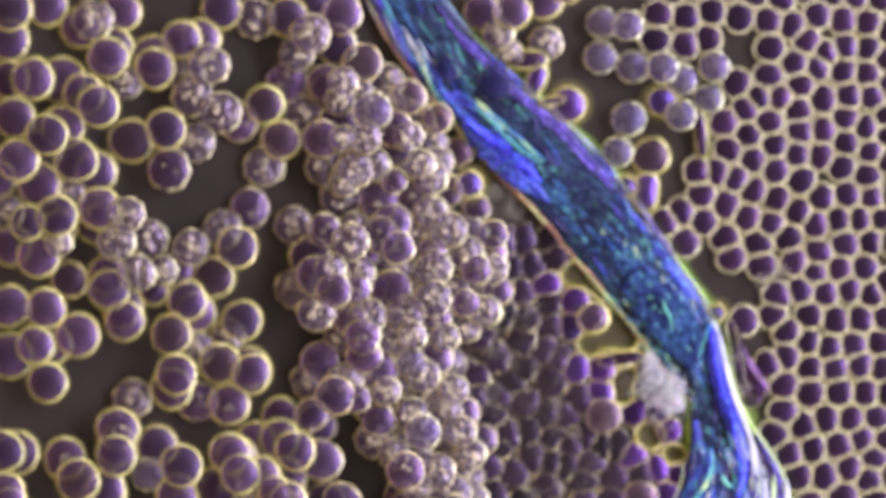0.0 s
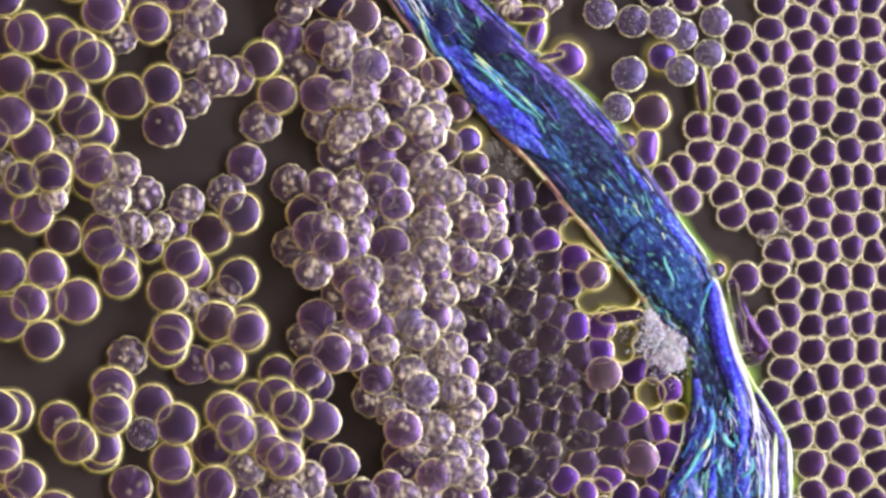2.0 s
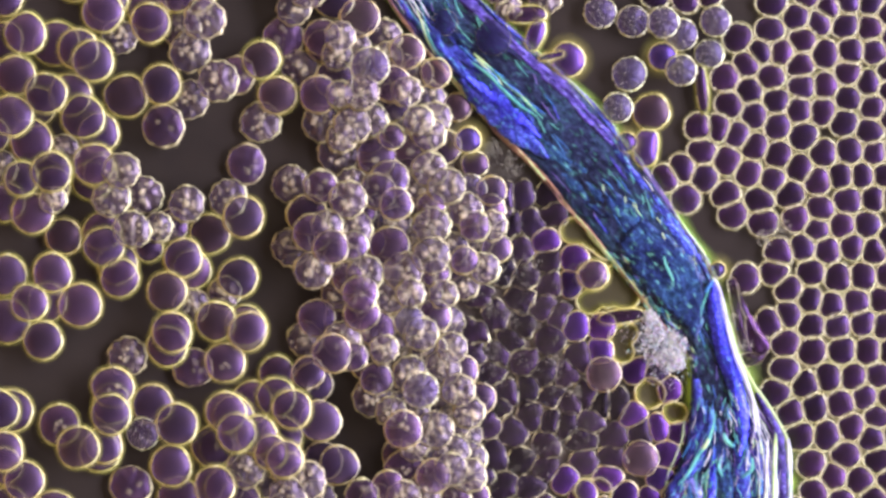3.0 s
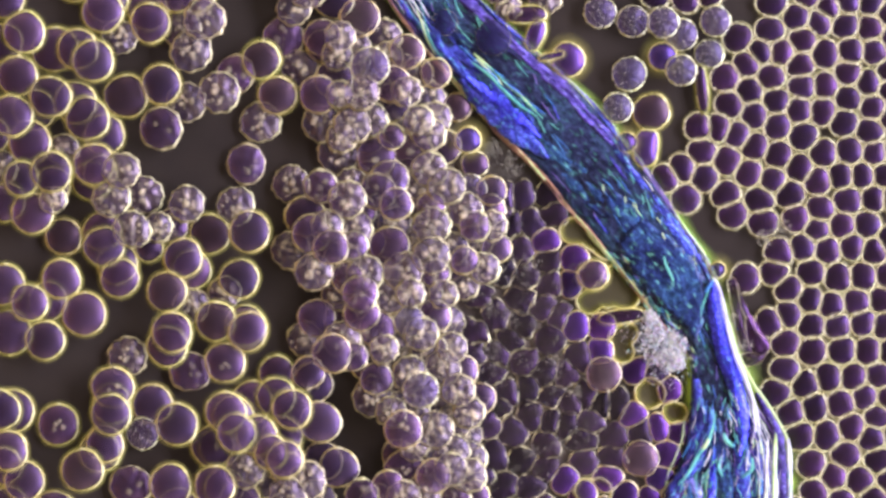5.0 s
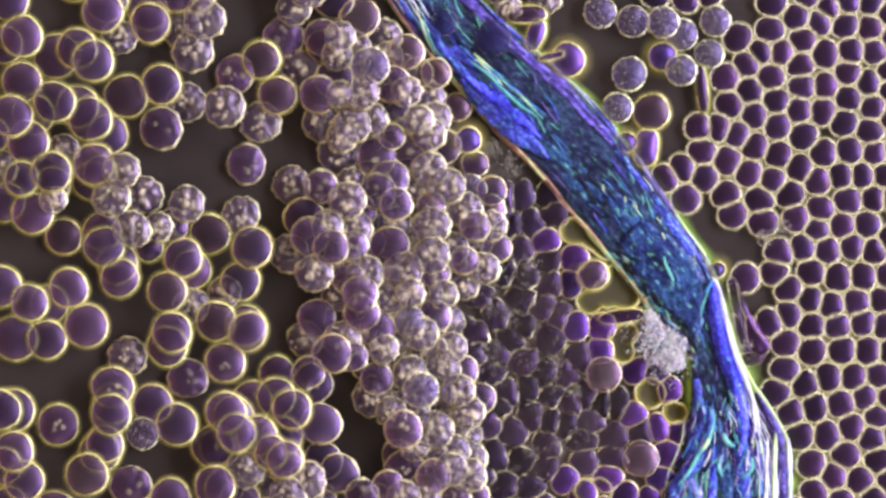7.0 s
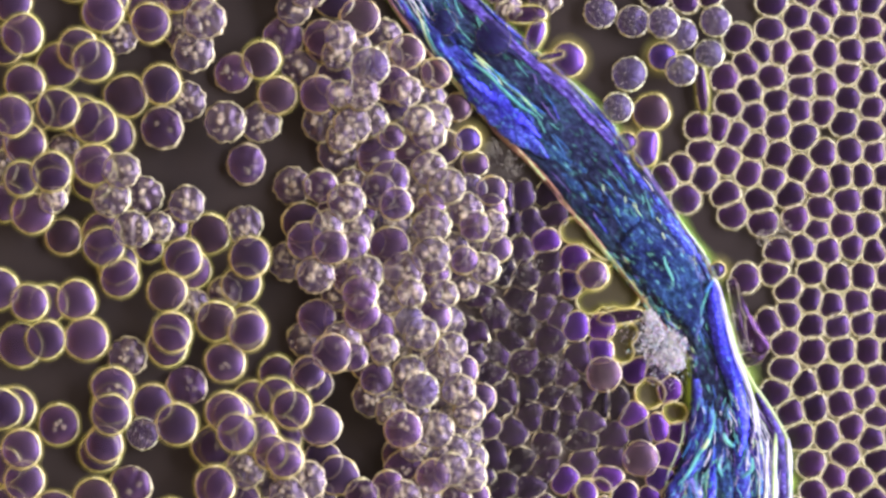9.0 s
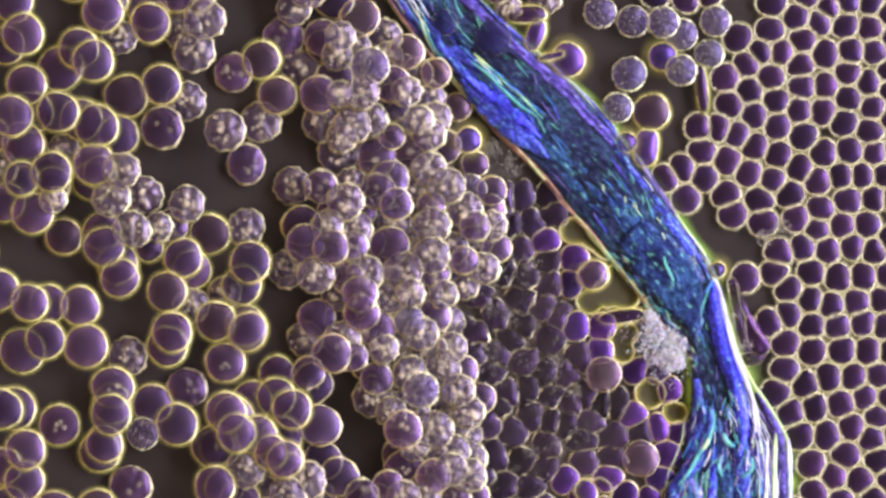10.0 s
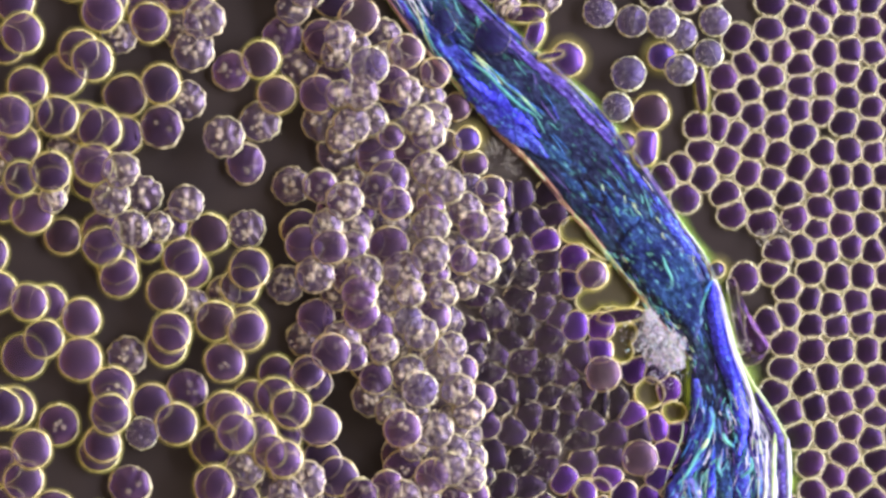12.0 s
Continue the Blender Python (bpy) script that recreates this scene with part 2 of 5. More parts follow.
def smooth_cell(x, y, z, r, mark=False, plump=False, squash=1.0, dim=False, dark=False, bare=False):
    c = base("red_blood_cell", x, y, z, "round translucent purple red blood cell with " + ("yellow rim and bright speck" if mark else "pale yellow rim") , "smooth red cells")
    out = wavy_outline(r - 0.0015, made[0], 0.045, squash=squash)
    h = H * (0.92 if plump else 0.80)
    heaped = -0.26 < x < 0.10 and not plump  # buried in the dense heap, so drawn without the glow halo
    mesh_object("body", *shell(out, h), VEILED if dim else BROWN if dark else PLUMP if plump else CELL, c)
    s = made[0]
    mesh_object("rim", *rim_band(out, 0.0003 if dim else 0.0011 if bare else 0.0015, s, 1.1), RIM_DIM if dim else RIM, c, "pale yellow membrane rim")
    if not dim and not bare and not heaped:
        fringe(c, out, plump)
    if mark:
        places = []
        for _ in range(rnd.randint(2, 4)):
            places.append((rnd.uniform(-0.25, 0.25) * r, rnd.uniform(-0.25, 0.25) * r, h * 0.99, rnd.uniform(0.0045, 0.0085)))
        bumps(c, places, "speck", SPOT)
    return c


def long_cell(x, y, z, length, width, angle, body=None, edge=None):
    """A cell squeezed long and narrow."""
    c = base("elongated_cell", x, y, z, "elongated purple blood cell with bright yellow edge", "elongated cells")
    c.matrix_basis = pose(x, y, z, 0, 0, angle)
    s = made[0]
    out = []
    for i in range(44):
        a = 2 * math.pi * i / 44
        k = 1 + 0.09 * noise.noise((math.cos(a) * 1.3, math.sin(a) * 1.3, s * 2.3))
        ca, sa = math.cos(a), math.sin(a)
        out.append((length / 2 * math.copysign(abs(ca) ** 0.85, ca) * k, width / 2 * math.copysign(abs(sa) ** 0.75, sa) * k))
    mesh_object("body", *shell(out, min(H * 0.8, width * 0.30)), body or PLUMP, c)
    mesh_object("rim", *rim_band(out, 0.0014, s), edge or RIM, c, "pale yellow membrane rim")
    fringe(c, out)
    return c


def crenated_cell(x, y, z, r, strong=True):
    """A red cell shrunken into a knobbly ball: scalloped rim, bumps over its face."""
    c = base("crenated_cell", x, y, z, "knobbly crenated red blood cell with bright bumps" if strong else "slightly crenated purple red blood cell with few bumps", "crenated red cells")
    out = wavy_outline(r - 0.001, made[0], 0.04, rnd.randint(9, 12) if strong else rnd.randint(7, 9), 0.075 if strong else 0.045, n=52)
    h = H * 0.75
    s = made[0]
    mesh_object("body", *shell(out, h, levels=FINE, knobs=0.0045 if strong else 0.002, seed=s), SPIKY if strong else CELL, c)
    mesh_object("rim", *rim_band(out, 0.0018, s, 1.3), RIM_SOFT, c, "scalloped yellowish rim")
    places = []
    for i in range(rnd.randint(18, 26) if strong else rnd.randint(4, 7)):
        q, a = math.sqrt(rnd.random()) * (0.88 if i % 3 else 0.5), rnd.uniform(0, 6.283)
        size = rnd.uniform(0.0024, 0.0050) if i % 3 else rnd.uniform(0.0052, 0.0088)
        places.append((q * r * math.cos(a), q * r * math.sin(a), h * (1 - q ** 2.2) + 0.0006, size * (1 if strong else 1.2)))
    bumps(c, places, "bump" if strong else "faint_bump", SPOT if strong else FAINT)
    return c


def granular_cell(x, y, z, r):
    """A ball-shaped cell peppered with fine points."""
    c = base("granular_cell", x, y, z, "ball-shaped purple blood cell peppered with fine pale points", "finely crenated cells")
    out = wavy_outline(r - 0.001, made[0], 0.02, 26, 0.035, n=64)
    h = H * 0.90
    mesh_object("body", *shell(out, h, levels=FINE, knobs=0.003, pitch=0.006, seed=made[0]), PEPPER, c)
    s = made[0]
    mesh_object("rim", *rim_band(out, 0.0012, s, 1.2), RIM_PALE, c, "finely beaded pale rim")
    places = []
    for i in range(80):
        q = math.sqrt((i + 0.5) / 80) * 0.93
        a = i * 2.4 + s + rnd.uniform(-0.3, 0.3)
        places.append((q * r * math.cos(a), q * r * math.sin(a), h * (1 - q ** 2.2), rnd.uniform(0.0006, 0.0015)))
    tagged(mesh_object("stippling", *grains(places), POINT, c, "fine pale points"), kind="stuff")
    return c


def clip(poly, px, py, nx, ny):
    out = []
    for (ax, ay), (bx, by) in zip(poly, poly[1:] + poly[:1]):
        da, db = (ax - px) * nx + (ay - py) * ny, (bx - px) * nx + (by - py) * ny
        if da <= 0:
            out.append((ax, ay))
        if da * db < 0:
            f = da / (da - db)
            out.append((ax + (bx - ax) * f, ay + (by - ay) * f))
    return out


def packed_cells(centres, reach, gap, rim, name, label, group, body, rim_material, others=(), glow=False, grow=1.05, rough=0.05, beads=0, soften=5, film=False):
    """Cells pressed against their neighbours: each keeps the ground nearer to it than to any other, with rounded corners."""
    everyone = list(centres) + list(others)
    for i, (x, y) in enumerate(centres):
        poly = [(x + reach * math.cos(2 * math.pi * k / 20), y + reach * math.sin(2 * math.pi * k / 20)) for k in range(20)]
        for j, (u, v) in enumerate(everyone):
            d = math.hypot(u - x, v - y)
            if j != i and 0.001 < d < 2 * reach:
                nx, ny = (u - x) / d, (v - y) / d
                poly = clip(poly, x + nx * (d / 2 - gap), y + ny * (d / 2 - gap), nx, ny)
                if len(poly) < 3:
                    break
        if len(poly) < 3:
            continue
        cx, cy = sum(p[0] for p in poly) / len(poly), sum(p[1] for p in poly) / len(poly)
        poly = [(px - cx, py - cy) for px, py in poly]
        # even steps along the edge, then softened corners
        steps, total = [], sum(math.hypot(b[0] - a[0], b[1] - a[1]) for a, b in zip(poly, poly[1:] + poly[:1]))
        n, run, at = 40, 0.0, 0.0
        for a, b in zip(poly, poly[1:] + poly[:1]):
            length = math.hypot(b[0] - a[0], b[1] - a[1])
            while at < run + length and len(steps) < n:
                f = (at - run) / max(length, 1e-9)
                steps.append((a[0] + (b[0] - a[0]) * f, a[1] + (b[1] - a[1]) * f))
                at += total / n
            run += length
        for _ in range(soften):
            m = len(steps)
            steps = [((steps[k - 1][0] + 2 * p[0] + steps[(k + 1) % m][0]) / 4, (steps[k - 1][1] + 2 * p[1] + steps[(k + 1) % m][1]) / 4) for k, p in enumerate(steps)]
        made[0] += 1
        s = made[0]
        steps = [(px * grow * (1 + rough * noise.noise((px * 60, py * 60, s))), py * grow * (1 + rough * noise.noise((px * 60, py * 60, s + 9)))) for px, py in steps]
        steps = [(px * (1 + 0.035 * noise.noise((px * 230, py * 230, s))), py * (1 + 0.035 * noise.noise((px * 230, py * 230, s + 4)))) for px, py in steps]
        c = tagged(new(name), label, "blood cell", group)
        c.empty_display_size = 0.01
        c.matrix_basis = pose(cx, cy, H * 0.35)
        mesh_object("body", *shell(steps, H * 0.55), body, c)
        mesh_object("rim", *rim_band(steps, rim, s, min(1.2, 13 * rough)), rim_material, c, "pale membrane rim")
        if glow:
            fringe(c, steps)
        if film:
            mesh_object("film", *band(steps, FILM_SECTION, lambda f: 1 + 0.3 * noise.noise((f * 9, s, 7))), FILM, c, "pale yellowish plasma film")
        if beads:
            spots = []
            for _ in range(int(beads * (2.0 if cy > 0.2 else 0.6))):
                px, py = steps[rnd.randrange(len(steps))]
                k = rnd.uniform(0.90, 1.10)
                spots.append((px * k, py * k, 0.0025, rnd.uniform(0.0007, 0.0018)))
            tagged(mesh_object("beading", *grains(spots), POINT, c, "fine pale beads along the rim"), kind="stuff")


def glow_gap(x, y, lobes):
    """A gap that the cells leave free, its olive glow and bright edge built as film and ridge; lobes are (east, north,
    radius) about its middle.
    """
    c = tagged(new("olive_gap"), "dark olive gap between cells with built-in glow and bright yellow edge", "plasma pool", "plasma pools")
    c.empty_display_size = 0.01
    c.matrix_basis = pose(x, y, 0.001)
    made[0] += 1
    s = made[0]
    reach = []
    for i in range(72):
        a = 2 * math.pi * i / 72
        far = 0.006
        for u, v, r in lobes:
            along, off = u * math.cos(a) + v * math.sin(a), v * math.cos(a) - u * math.sin(a)
            if abs(off) < r:
                far = max(far, along + math.sqrt(r * r - off * off))
        reach.append(far)
    for _ in range(2):
        reach = [(reach[k - 1] + 2 * q + reach[(k + 1) % 72]) / 4 for k, q in enumerate(reach)]
    out = []
    for i, far in enumerate(reach):
        a = 2 * math.pi * i / 72
        k = far * (1 + 0.06 * noise.noise((math.cos(a) * 2.5, math.sin(a) * 2.5, s * 1.9)))
        out.append((k * math.cos(a), k * math.sin(a)))
    mesh_object("pool", *shell(out, 0.002, low=0.2), POOL, c, "olive plasma film")
    mesh_object("rim", *tube([(px, py, 0.003) for px, py in out], lambda f: 0.0020 * (1 + 0.9 * noise.noise((math.cos(6.283 * f) * 1.4, math.sin(6.283 * f) * 1.4, s))), 6, True), RIM, c, "bright yellow meniscus")
    mesh_object("shore", *band(out, SHORE_SECTION), SHORE, c, "olive plasma thinning towards the middle")
    return c


# ---- the slide ----
bm = bmesh.new()
bmesh.ops.create_cube(bm, size=1, matrix=Matrix.Translation((0, 0, -0.25)) @ Matrix.Diagonal((60, 60, 0.5, 1)))
bmesh.ops.bevel(bm, geom=bm.edges[:], offset=0.02, segments=2, affect="EDGES")
me = bpy.data.meshes.new("ground")
bm.to_mesh(me)
bm.free()
me.materials.append(GLASS)
tagged(new("ground", me), "dark brown glass microscope slide under the blood film", "glass slide", kind="structure")


def plasma_bed(points, material, label):
    """A thin layer added under crowded cells to paint haze into their dark gaps; it thins out towards its edge."""
    n = len(points)
    out = []
    for i in range(n):
        (ax, ay), (bx, by) = points[i], points[(i + 1) % n]
        out += [(ax + (bx - ax) * k / 6 + 0.008 * noise.noise((i * 2.3, k * 0.9, 1)), ay + (by - ay) * k / 6 + 0.008 * noise.noise((i * 2.3, k * 0.9, 6))) for k in range(6)]
    return tagged(mesh_object("plasma_bed", *shell(out, 0.0020, low=0.3), material), label, "plasma film", "plasma beds")


plasma_bed([(-0.254, 0.401), (-0.164, 0.461), (-0.084, 0.381), (0.016, 0.241), (0.116, 0.141), (0.146, 0.021), (0.066, -0.059), (0.056, -0.259), (0.056, -0.459), (-0.094, -0.459), (-0.054, -0.319), (-0.094, -0.259), (-0.164, -0.209), (-0.264, -0.159), (-0.224, -0.099), (-0.284, -0.009), (-0.224, 0.111), (-0.224, 0.201), (-0.264, 0.281)], BED, "dull mauve layer painting the haze under the heaped cells")
plasma_bed([(0.066, -0.039), (0.126, 0.061), (0.176, 0.041), (0.236, -0.079), (0.276, -0.179), (0.336, -0.239), (0.416, -0.319), (0.386, -0.459), (0.056, -0.459), (0.046, -0.259), (0.036, -0.139)], BED_DIM, "dark brown layer painting the haze under the dim cell sheet")


# ---- cells lying loose, some over one another: east, north, height, radius ----
drifter_1 = smooth_cell(-0.769, 0.444, 0.0046, 0.036)
drifter_2 = smooth_cell(-0.742, 0.378, 0.0156, 0.037)
drifter_3 = smooth_cell(-0.776, 0.363, 0.0046, 0.034)
drifter_4 = smooth_cell(-0.686, 0.349, 0.0046, 0.04)
drifter_5 = smooth_cell(-0.647, 0.355, 0.0156, 0.036)
smooth_cell(-0.618, 0.333, 0.0266, 0.037)
drifter_6 = smooth_cell(-0.747, 0.304, 0.0156, 0.036)
drifter_7 = smooth_cell(-0.689, 0.263, 0.0326, 0.037)
drifter_8 = smooth_cell(-0.648, 0.255, 0.0156, 0.037)
drifter_9 = smooth_cell(-0.624, 0.229, 0.0266, 0.038)
drifter_10 = smooth_cell(-0.597, 0.203, 0.0046, 0.036)
smooth_cell(-0.562, 0.27, 0.0046, 0.038, dark=True)
smooth_cell(-0.497, 0.292, 0.0156, 0.035)
drifter_11 = crenated_cell(-0.455, 0.259, 0.0046, 0.035)
drifter_12 = crenated_cell(-0.498, 0.213, 0.0156, 0.037, strong=False)
drifter_13 = crenated_cell(-0.391, 0.264, 0.0266, 0.036)
drifter_14 = crenated_cell(-0.444, 0.349, 0.0156, 0.037)
crenated_cell(-0.462, 0.389, 0.0046, 0.035)
crenated_cell(-0.422, 0.405, 0.0266, 0.036)
smooth_cell(-0.522, 0.423, 0.0046, 0.036)
smooth_cell(-0.518, 0.399, 0.0156, 0.035)
smooth_cell(-0.469, 0.451, 0.0156, 0.034)
smooth_cell(-0.436, 0.453, 0.0046, 0.034)
smooth_cell(-0.594, 0.439, 0.0046, 0.037)
smooth_cell(-0.602, 0.419, 0.0156, 0.036)
crenated_cell(-0.572, 0.375, 0.0046, 0.031)
smooth_cell(-0.649, 0.473, 0.0046, 0.036)
drifter_15 = smooth_cell(-0.722, 0.243, 0.0046, 0.037)
smooth_cell(-0.762, 0.236, 0.0266, 0.037)
drifter_16 = smooth_cell(-0.732, 0.189, 0.0156, 0.038)
crenated_cell(-0.672, 0.176, 0.0046, 0.028)
smooth_cell(-0.804, 0.201, 0.0046, 0.036)
crenated_cell(-0.784, 0.144, 0.0046, 0.031)
smooth_cell(-0.744, 0.125, 0.0266, 0.031)
smooth_cell(-0.692, 0.137, 0.0326, 0.036)
smooth_cell(-0.691, 0.113, 0.0046, 0.033)
smooth_cell(-0.776, 0.084, 0.0046, 0.036)
smooth_cell(-0.726, 0.063, 0.0156, 0.037)
smooth_cell(-0.671, 0.022, 0.0046, 0.032, dark=True)
crenated_cell(-0.689, 0.087, 0.0266, 0.024)
smooth_cell(-0.617, 0.15, 0.0266, 0.037)
smooth_cell(-0.623, 0.12, 0.0046, 0.034)
smooth_cell(-0.606, 0.135, 0.0156, 0.03)
crenated_cell(-0.567, 0.138, 0.0326, 0.032)
crenated_cell(-0.529, 0.096, 0.0046, 0.034)
crenated_cell(-0.586, 0.089, 0.0266, 0.034)
crenated_cell(-0.453, 0.08, 0.0156, 0.032)
smooth_cell(-0.412, 0.026, 0.0046, 0.036, dark=True)
crenated_cell(-0.482, 0.041, 0.0046, 0.031, strong=False)
crenated_cell(-0.549, 0.035, 0.0266, 0.033)
smooth_cell(-0.604, 0.031, 0.0046, 0.035)
smooth_cell(-0.52, 0.002, 0.0046, 0.025)
crenated_cell(-0.504, 0.039, 0.0156, 0.026)
smooth_cell(-0.46, -0.016, 0.0156, 0.035)
smooth_cell(-0.444, -0.037, 0.0046, 0.035)
smooth_cell(-0.488, -0.075, 0.0156, 0.035, dark=True)
crenated_cell(-0.446, -0.1, 0.0046, 0.032)
smooth_cell(-0.6, 0.004, 0.0156, 0.036)
smooth_cell(-0.576, -0.026, 0.0046, 0.037)
smooth_cell(-0.571, -0.051, 0.0156, 0.035)
drifter_17 = smooth_cell(-0.778, -0.065, 0.0046, 0.037)
smooth_cell(-0.731, -0.094, 0.0156, 0.033)
drifter_18 = smooth_cell(-0.698, -0.095, 0.0046, 0.034)
drifter_19 = smooth_cell(-0.667, -0.062, 0.0156, 0.035)
drifter_20 = smooth_cell(-0.633, -0.125, 0.0156, 0.039)
drifter_21 = smooth_cell(-0.764, -0.154, 0.0046, 0.04)
drifter_22 = smooth_cell(-0.702, -0.162, 0.0156, 0.035)
crenated_cell(-0.558, -0.19, 0.0046, 0.035)
smooth_cell(-0.479, -0.146, 0.0266, 0.036)
smooth_cell(-0.488, -0.172, 0.0156, 0.036)
crenated_cell(-0.386, -0.077, 0.0046, 0.029)
drifter_23 = smooth_cell(-0.359, -0.053, 0.0156, 0.035)
smooth_cell(-0.402, -0.128, 0.0156, 0.036, dark=True)
smooth_cell(-0.35, -0.135, 0.0046, 0.037)
smooth_cell(-0.344, -0.146, 0.0266, 0.035)
smooth_cell(-0.384, -0.2, 0.0156, 0.036, mark=True)
drifter_24 = crenated_cell(-0.45, -0.223, 0.0046, 0.035, strong=False)
smooth_cell(-0.584, -0.244, 0.0156, 0.037, mark=True)
smooth_cell(-0.586, -0.275, 0.0046, 0.035)
smooth_cell(-0.587, -0.292, 0.0266, 0.036)
smooth_cell(-0.514, -0.274, 0.0046, 0.035)
smooth_cell(-0.471, -0.309, 0.0266, 0.037)
granular_cell(-0.531, -0.327, 0.0076, 0.029)
drifter_25 = smooth_cell(-0.681, -0.31, 0.0046, 0.037, mark=True)
drifter_26 = smooth_cell(-0.784, -0.284, 0.0156, 0.038)
drifter_27 = smooth_cell(-0.759, -0.285, 0.0046, 0.038)
drifter_28 = smooth_cell(-0.764, -0.357, 0.0266, 0.036)
smooth_cell(-0.779, -0.384, 0.0046, 0.034)
smooth_cell(-0.74, -0.41, 0.0156, 0.035)
smooth_cell(-0.769, -0.454, 0.0046, 0.034)
drifter_29 = smooth_cell(-0.597, -0.345, 0.0156, 0.033)
smooth_cell(-0.607, -0.359, 0.0046, 0.036)
drifter_30 = smooth_cell(-0.634, -0.397, 0.0266, 0.038, dark=True)
crenated_cell(-0.553, -0.419, 0.0046, 0.036, strong=False)
drifter_31 = smooth_cell(-0.482, -0.43, 0.0156, 0.037)
smooth_cell(-0.687, -0.462, 0.0046, 0.036)
smooth_cell(-0.404, -0.419, 0.0266, 0.036)
smooth_cell(-0.387, -0.421, 0.0046, 0.034)
smooth_cell(-0.407, -0.349, 0.0156, 0.038)
smooth_cell(-0.396, -0.352, 0.0046, 0.035, mark=True)
smooth_cell(-0.384, -0.287, 0.0266, 0.036)
smooth_cell(-0.371, -0.294, 0.0156, 0.035)
smooth_cell(-0.338, -0.27, 0.0046, 0.036)
smooth_cell(-0.295, -0.262, 0.0156, 0.034)
smooth_cell(-0.294, -0.219, 0.0046, 0.032)
smooth_cell(-0.231, -0.238, 0.0046, 0.037, mark=True)
smooth_cell(-0.267, -0.282, 0.0266, 0.035)
drifter_32 = smooth_cell(-0.217, -0.307, 0.0156, 0.037)
smooth_cell(-0.284, -0.332, 0.0046, 0.036)
smooth_cell(-0.328, -0.329, 0.0266, 0.036)
smooth_cell(-0.364, -0.324, 0.0326, 0.035)
smooth_cell(-0.279, -0.371, 0.0386, 0.033)
smooth_cell(-0.275, -0.389, 0.0156, 0.031)
crenated_cell(-0.349, -0.389, 0.0266, 0.034)
crenated_cell(-0.314, -0.409, 0.0046, 0.034)
smooth_cell(-0.212, -0.374, 0.0046, 0.035)
drifter_33 = smooth_cell(-0.184, -0.392, 0.0156, 0.036)
crenated_cell(-0.239, -0.409, 0.0266, 0.034)
crenated_cell(-0.224, -0.444, 0.0046, 0.035)
crenated_cell(-0.274, -0.435, 0.0326, 0.033)
smooth_cell(-0.359, -0.444, 0.0156, 0.036)
smooth_cell(-0.07, -0.318, 0.0386, 0.034, mark=True)
smooth_cell(-0.067, -0.392, 0.0156, 0.037, mark=True)
crenated_cell(-0.125, -0.261, 0.0156, 0.035)
crenated_cell(-0.178, -0.16, 0.0266, 0.034)
smooth_cell(-0.196, -0.184, 0.0386, 0.035)
crenated_cell(-0.244, -0.159, 0.0046, 0.031)
smooth_cell(-0.224, -0.121, 0.0156, 0.034)
drifter_34 = crenated_cell(-0.229, -0.041, 0.0326, 0.033)
drifter_35 = crenated_cell(-0.272, -0.004, 0.0046, 0.034)
drifter_36 = smooth_cell(-0.244, 0.057, 0.0156, 0.036)
drifter_37 = smooth_cell(-0.235, 0.026, 0.0266, 0.035)
drifter_38 = crenated_cell(-0.269, 0.115, 0.0046, 0.033)
crenated_cell(-0.348, 0.15, 0.0046, 0.035, strong=False)
crenated_cell(-0.323, 0.224, 0.0046, 0.036)
drifter_39 = crenated_cell(-0.362, 0.065, 0.0046, 0.034)
drifter_40 = smooth_cell(-0.338, 0.012, 0.0266, 0.036)
smooth_cell(-0.321, 0.335, 0.0156, 0.034, dark=True)
smooth_cell(-0.293, 0.272, 0.0156, 0.034, dark=True)
drifter_41 = crenated_cell(-0.368, 0.31, 0.0046, 0.034, strong=False)
crenated_cell(-0.282, 0.375, 0.0046, 0.036, strong=False)
crenated_cell(-0.264, 0.426, 0.0156, 0.031)
smooth_cell(-0.194, 0.443, 0.0046, 0.036)
smooth_cell(-0.213, 0.374, 0.0156, 0.034)
smooth_cell(-0.214, 0.359, 0.0046, 0.03)
smooth_cell(-0.147, 0.409, 0.0266, 0.035, dark=True)
crenated_cell(-0.254, 0.319, 0.0046, 0.033)
smooth_cell(-0.193, 0.301, 0.0156, 0.034)
smooth_cell(-0.219, 0.273, 0.0266, 0.034)
crenated_cell(-0.214, 0.223, 0.0156, 0.034)
crenated_cell(-0.158, 0.356, 0.0156, 0.031)
crenated_cell(-0.104, 0.376, 0.0046, 0.032)
granular_cell(-0.129, 0.323, 0.0356, 0.034)
smooth_cell(-0.064, 0.348, 0.0266, 0.031, dark=True)
smooth_cell(-0.09, 0.259, 0.0156, 0.034)
smooth_cell(-0.089, 0.291, 0.0266, 0.033)
crenated_cell(-0.144, 0.275, 0.0386, 0.031)
crenated_cell(-0.16, 0.22, 0.0326, 0.033)
crenated_cell(-0.128, 0.229, 0.0266, 0.03)
crenated_cell(-0.029, 0.265, 0.0046, 0.035)
crenated_cell(-0.082, 0.225, 0.0046, 0.033)
smooth_cell(-0.046, 0.311, 0.0156, 0.028, dark=True)
smooth_cell(-0.012, 0.311, 0.0266, 0.028, dark=True)
crenated_cell(-0.186, 0.169, 0.0046, 0.036)
smooth_cell(-0.117, 0.164, 0.0156, 0.035, mark=True)
crenated_cell(-0.051, 0.173, 0.0156, 0.034, strong=False)
crenated_cell(-0.094, 0.124, 0.0266, 0.034, strong=False)
drifter_42 = crenated_cell(-0.169, 0.086, 0.0386, 0.033)
granular_cell(-0.111, 0.065, 0.0076, 0.033)
crenated_cell(-0.049, 0.106, 0.0156, 0.033)
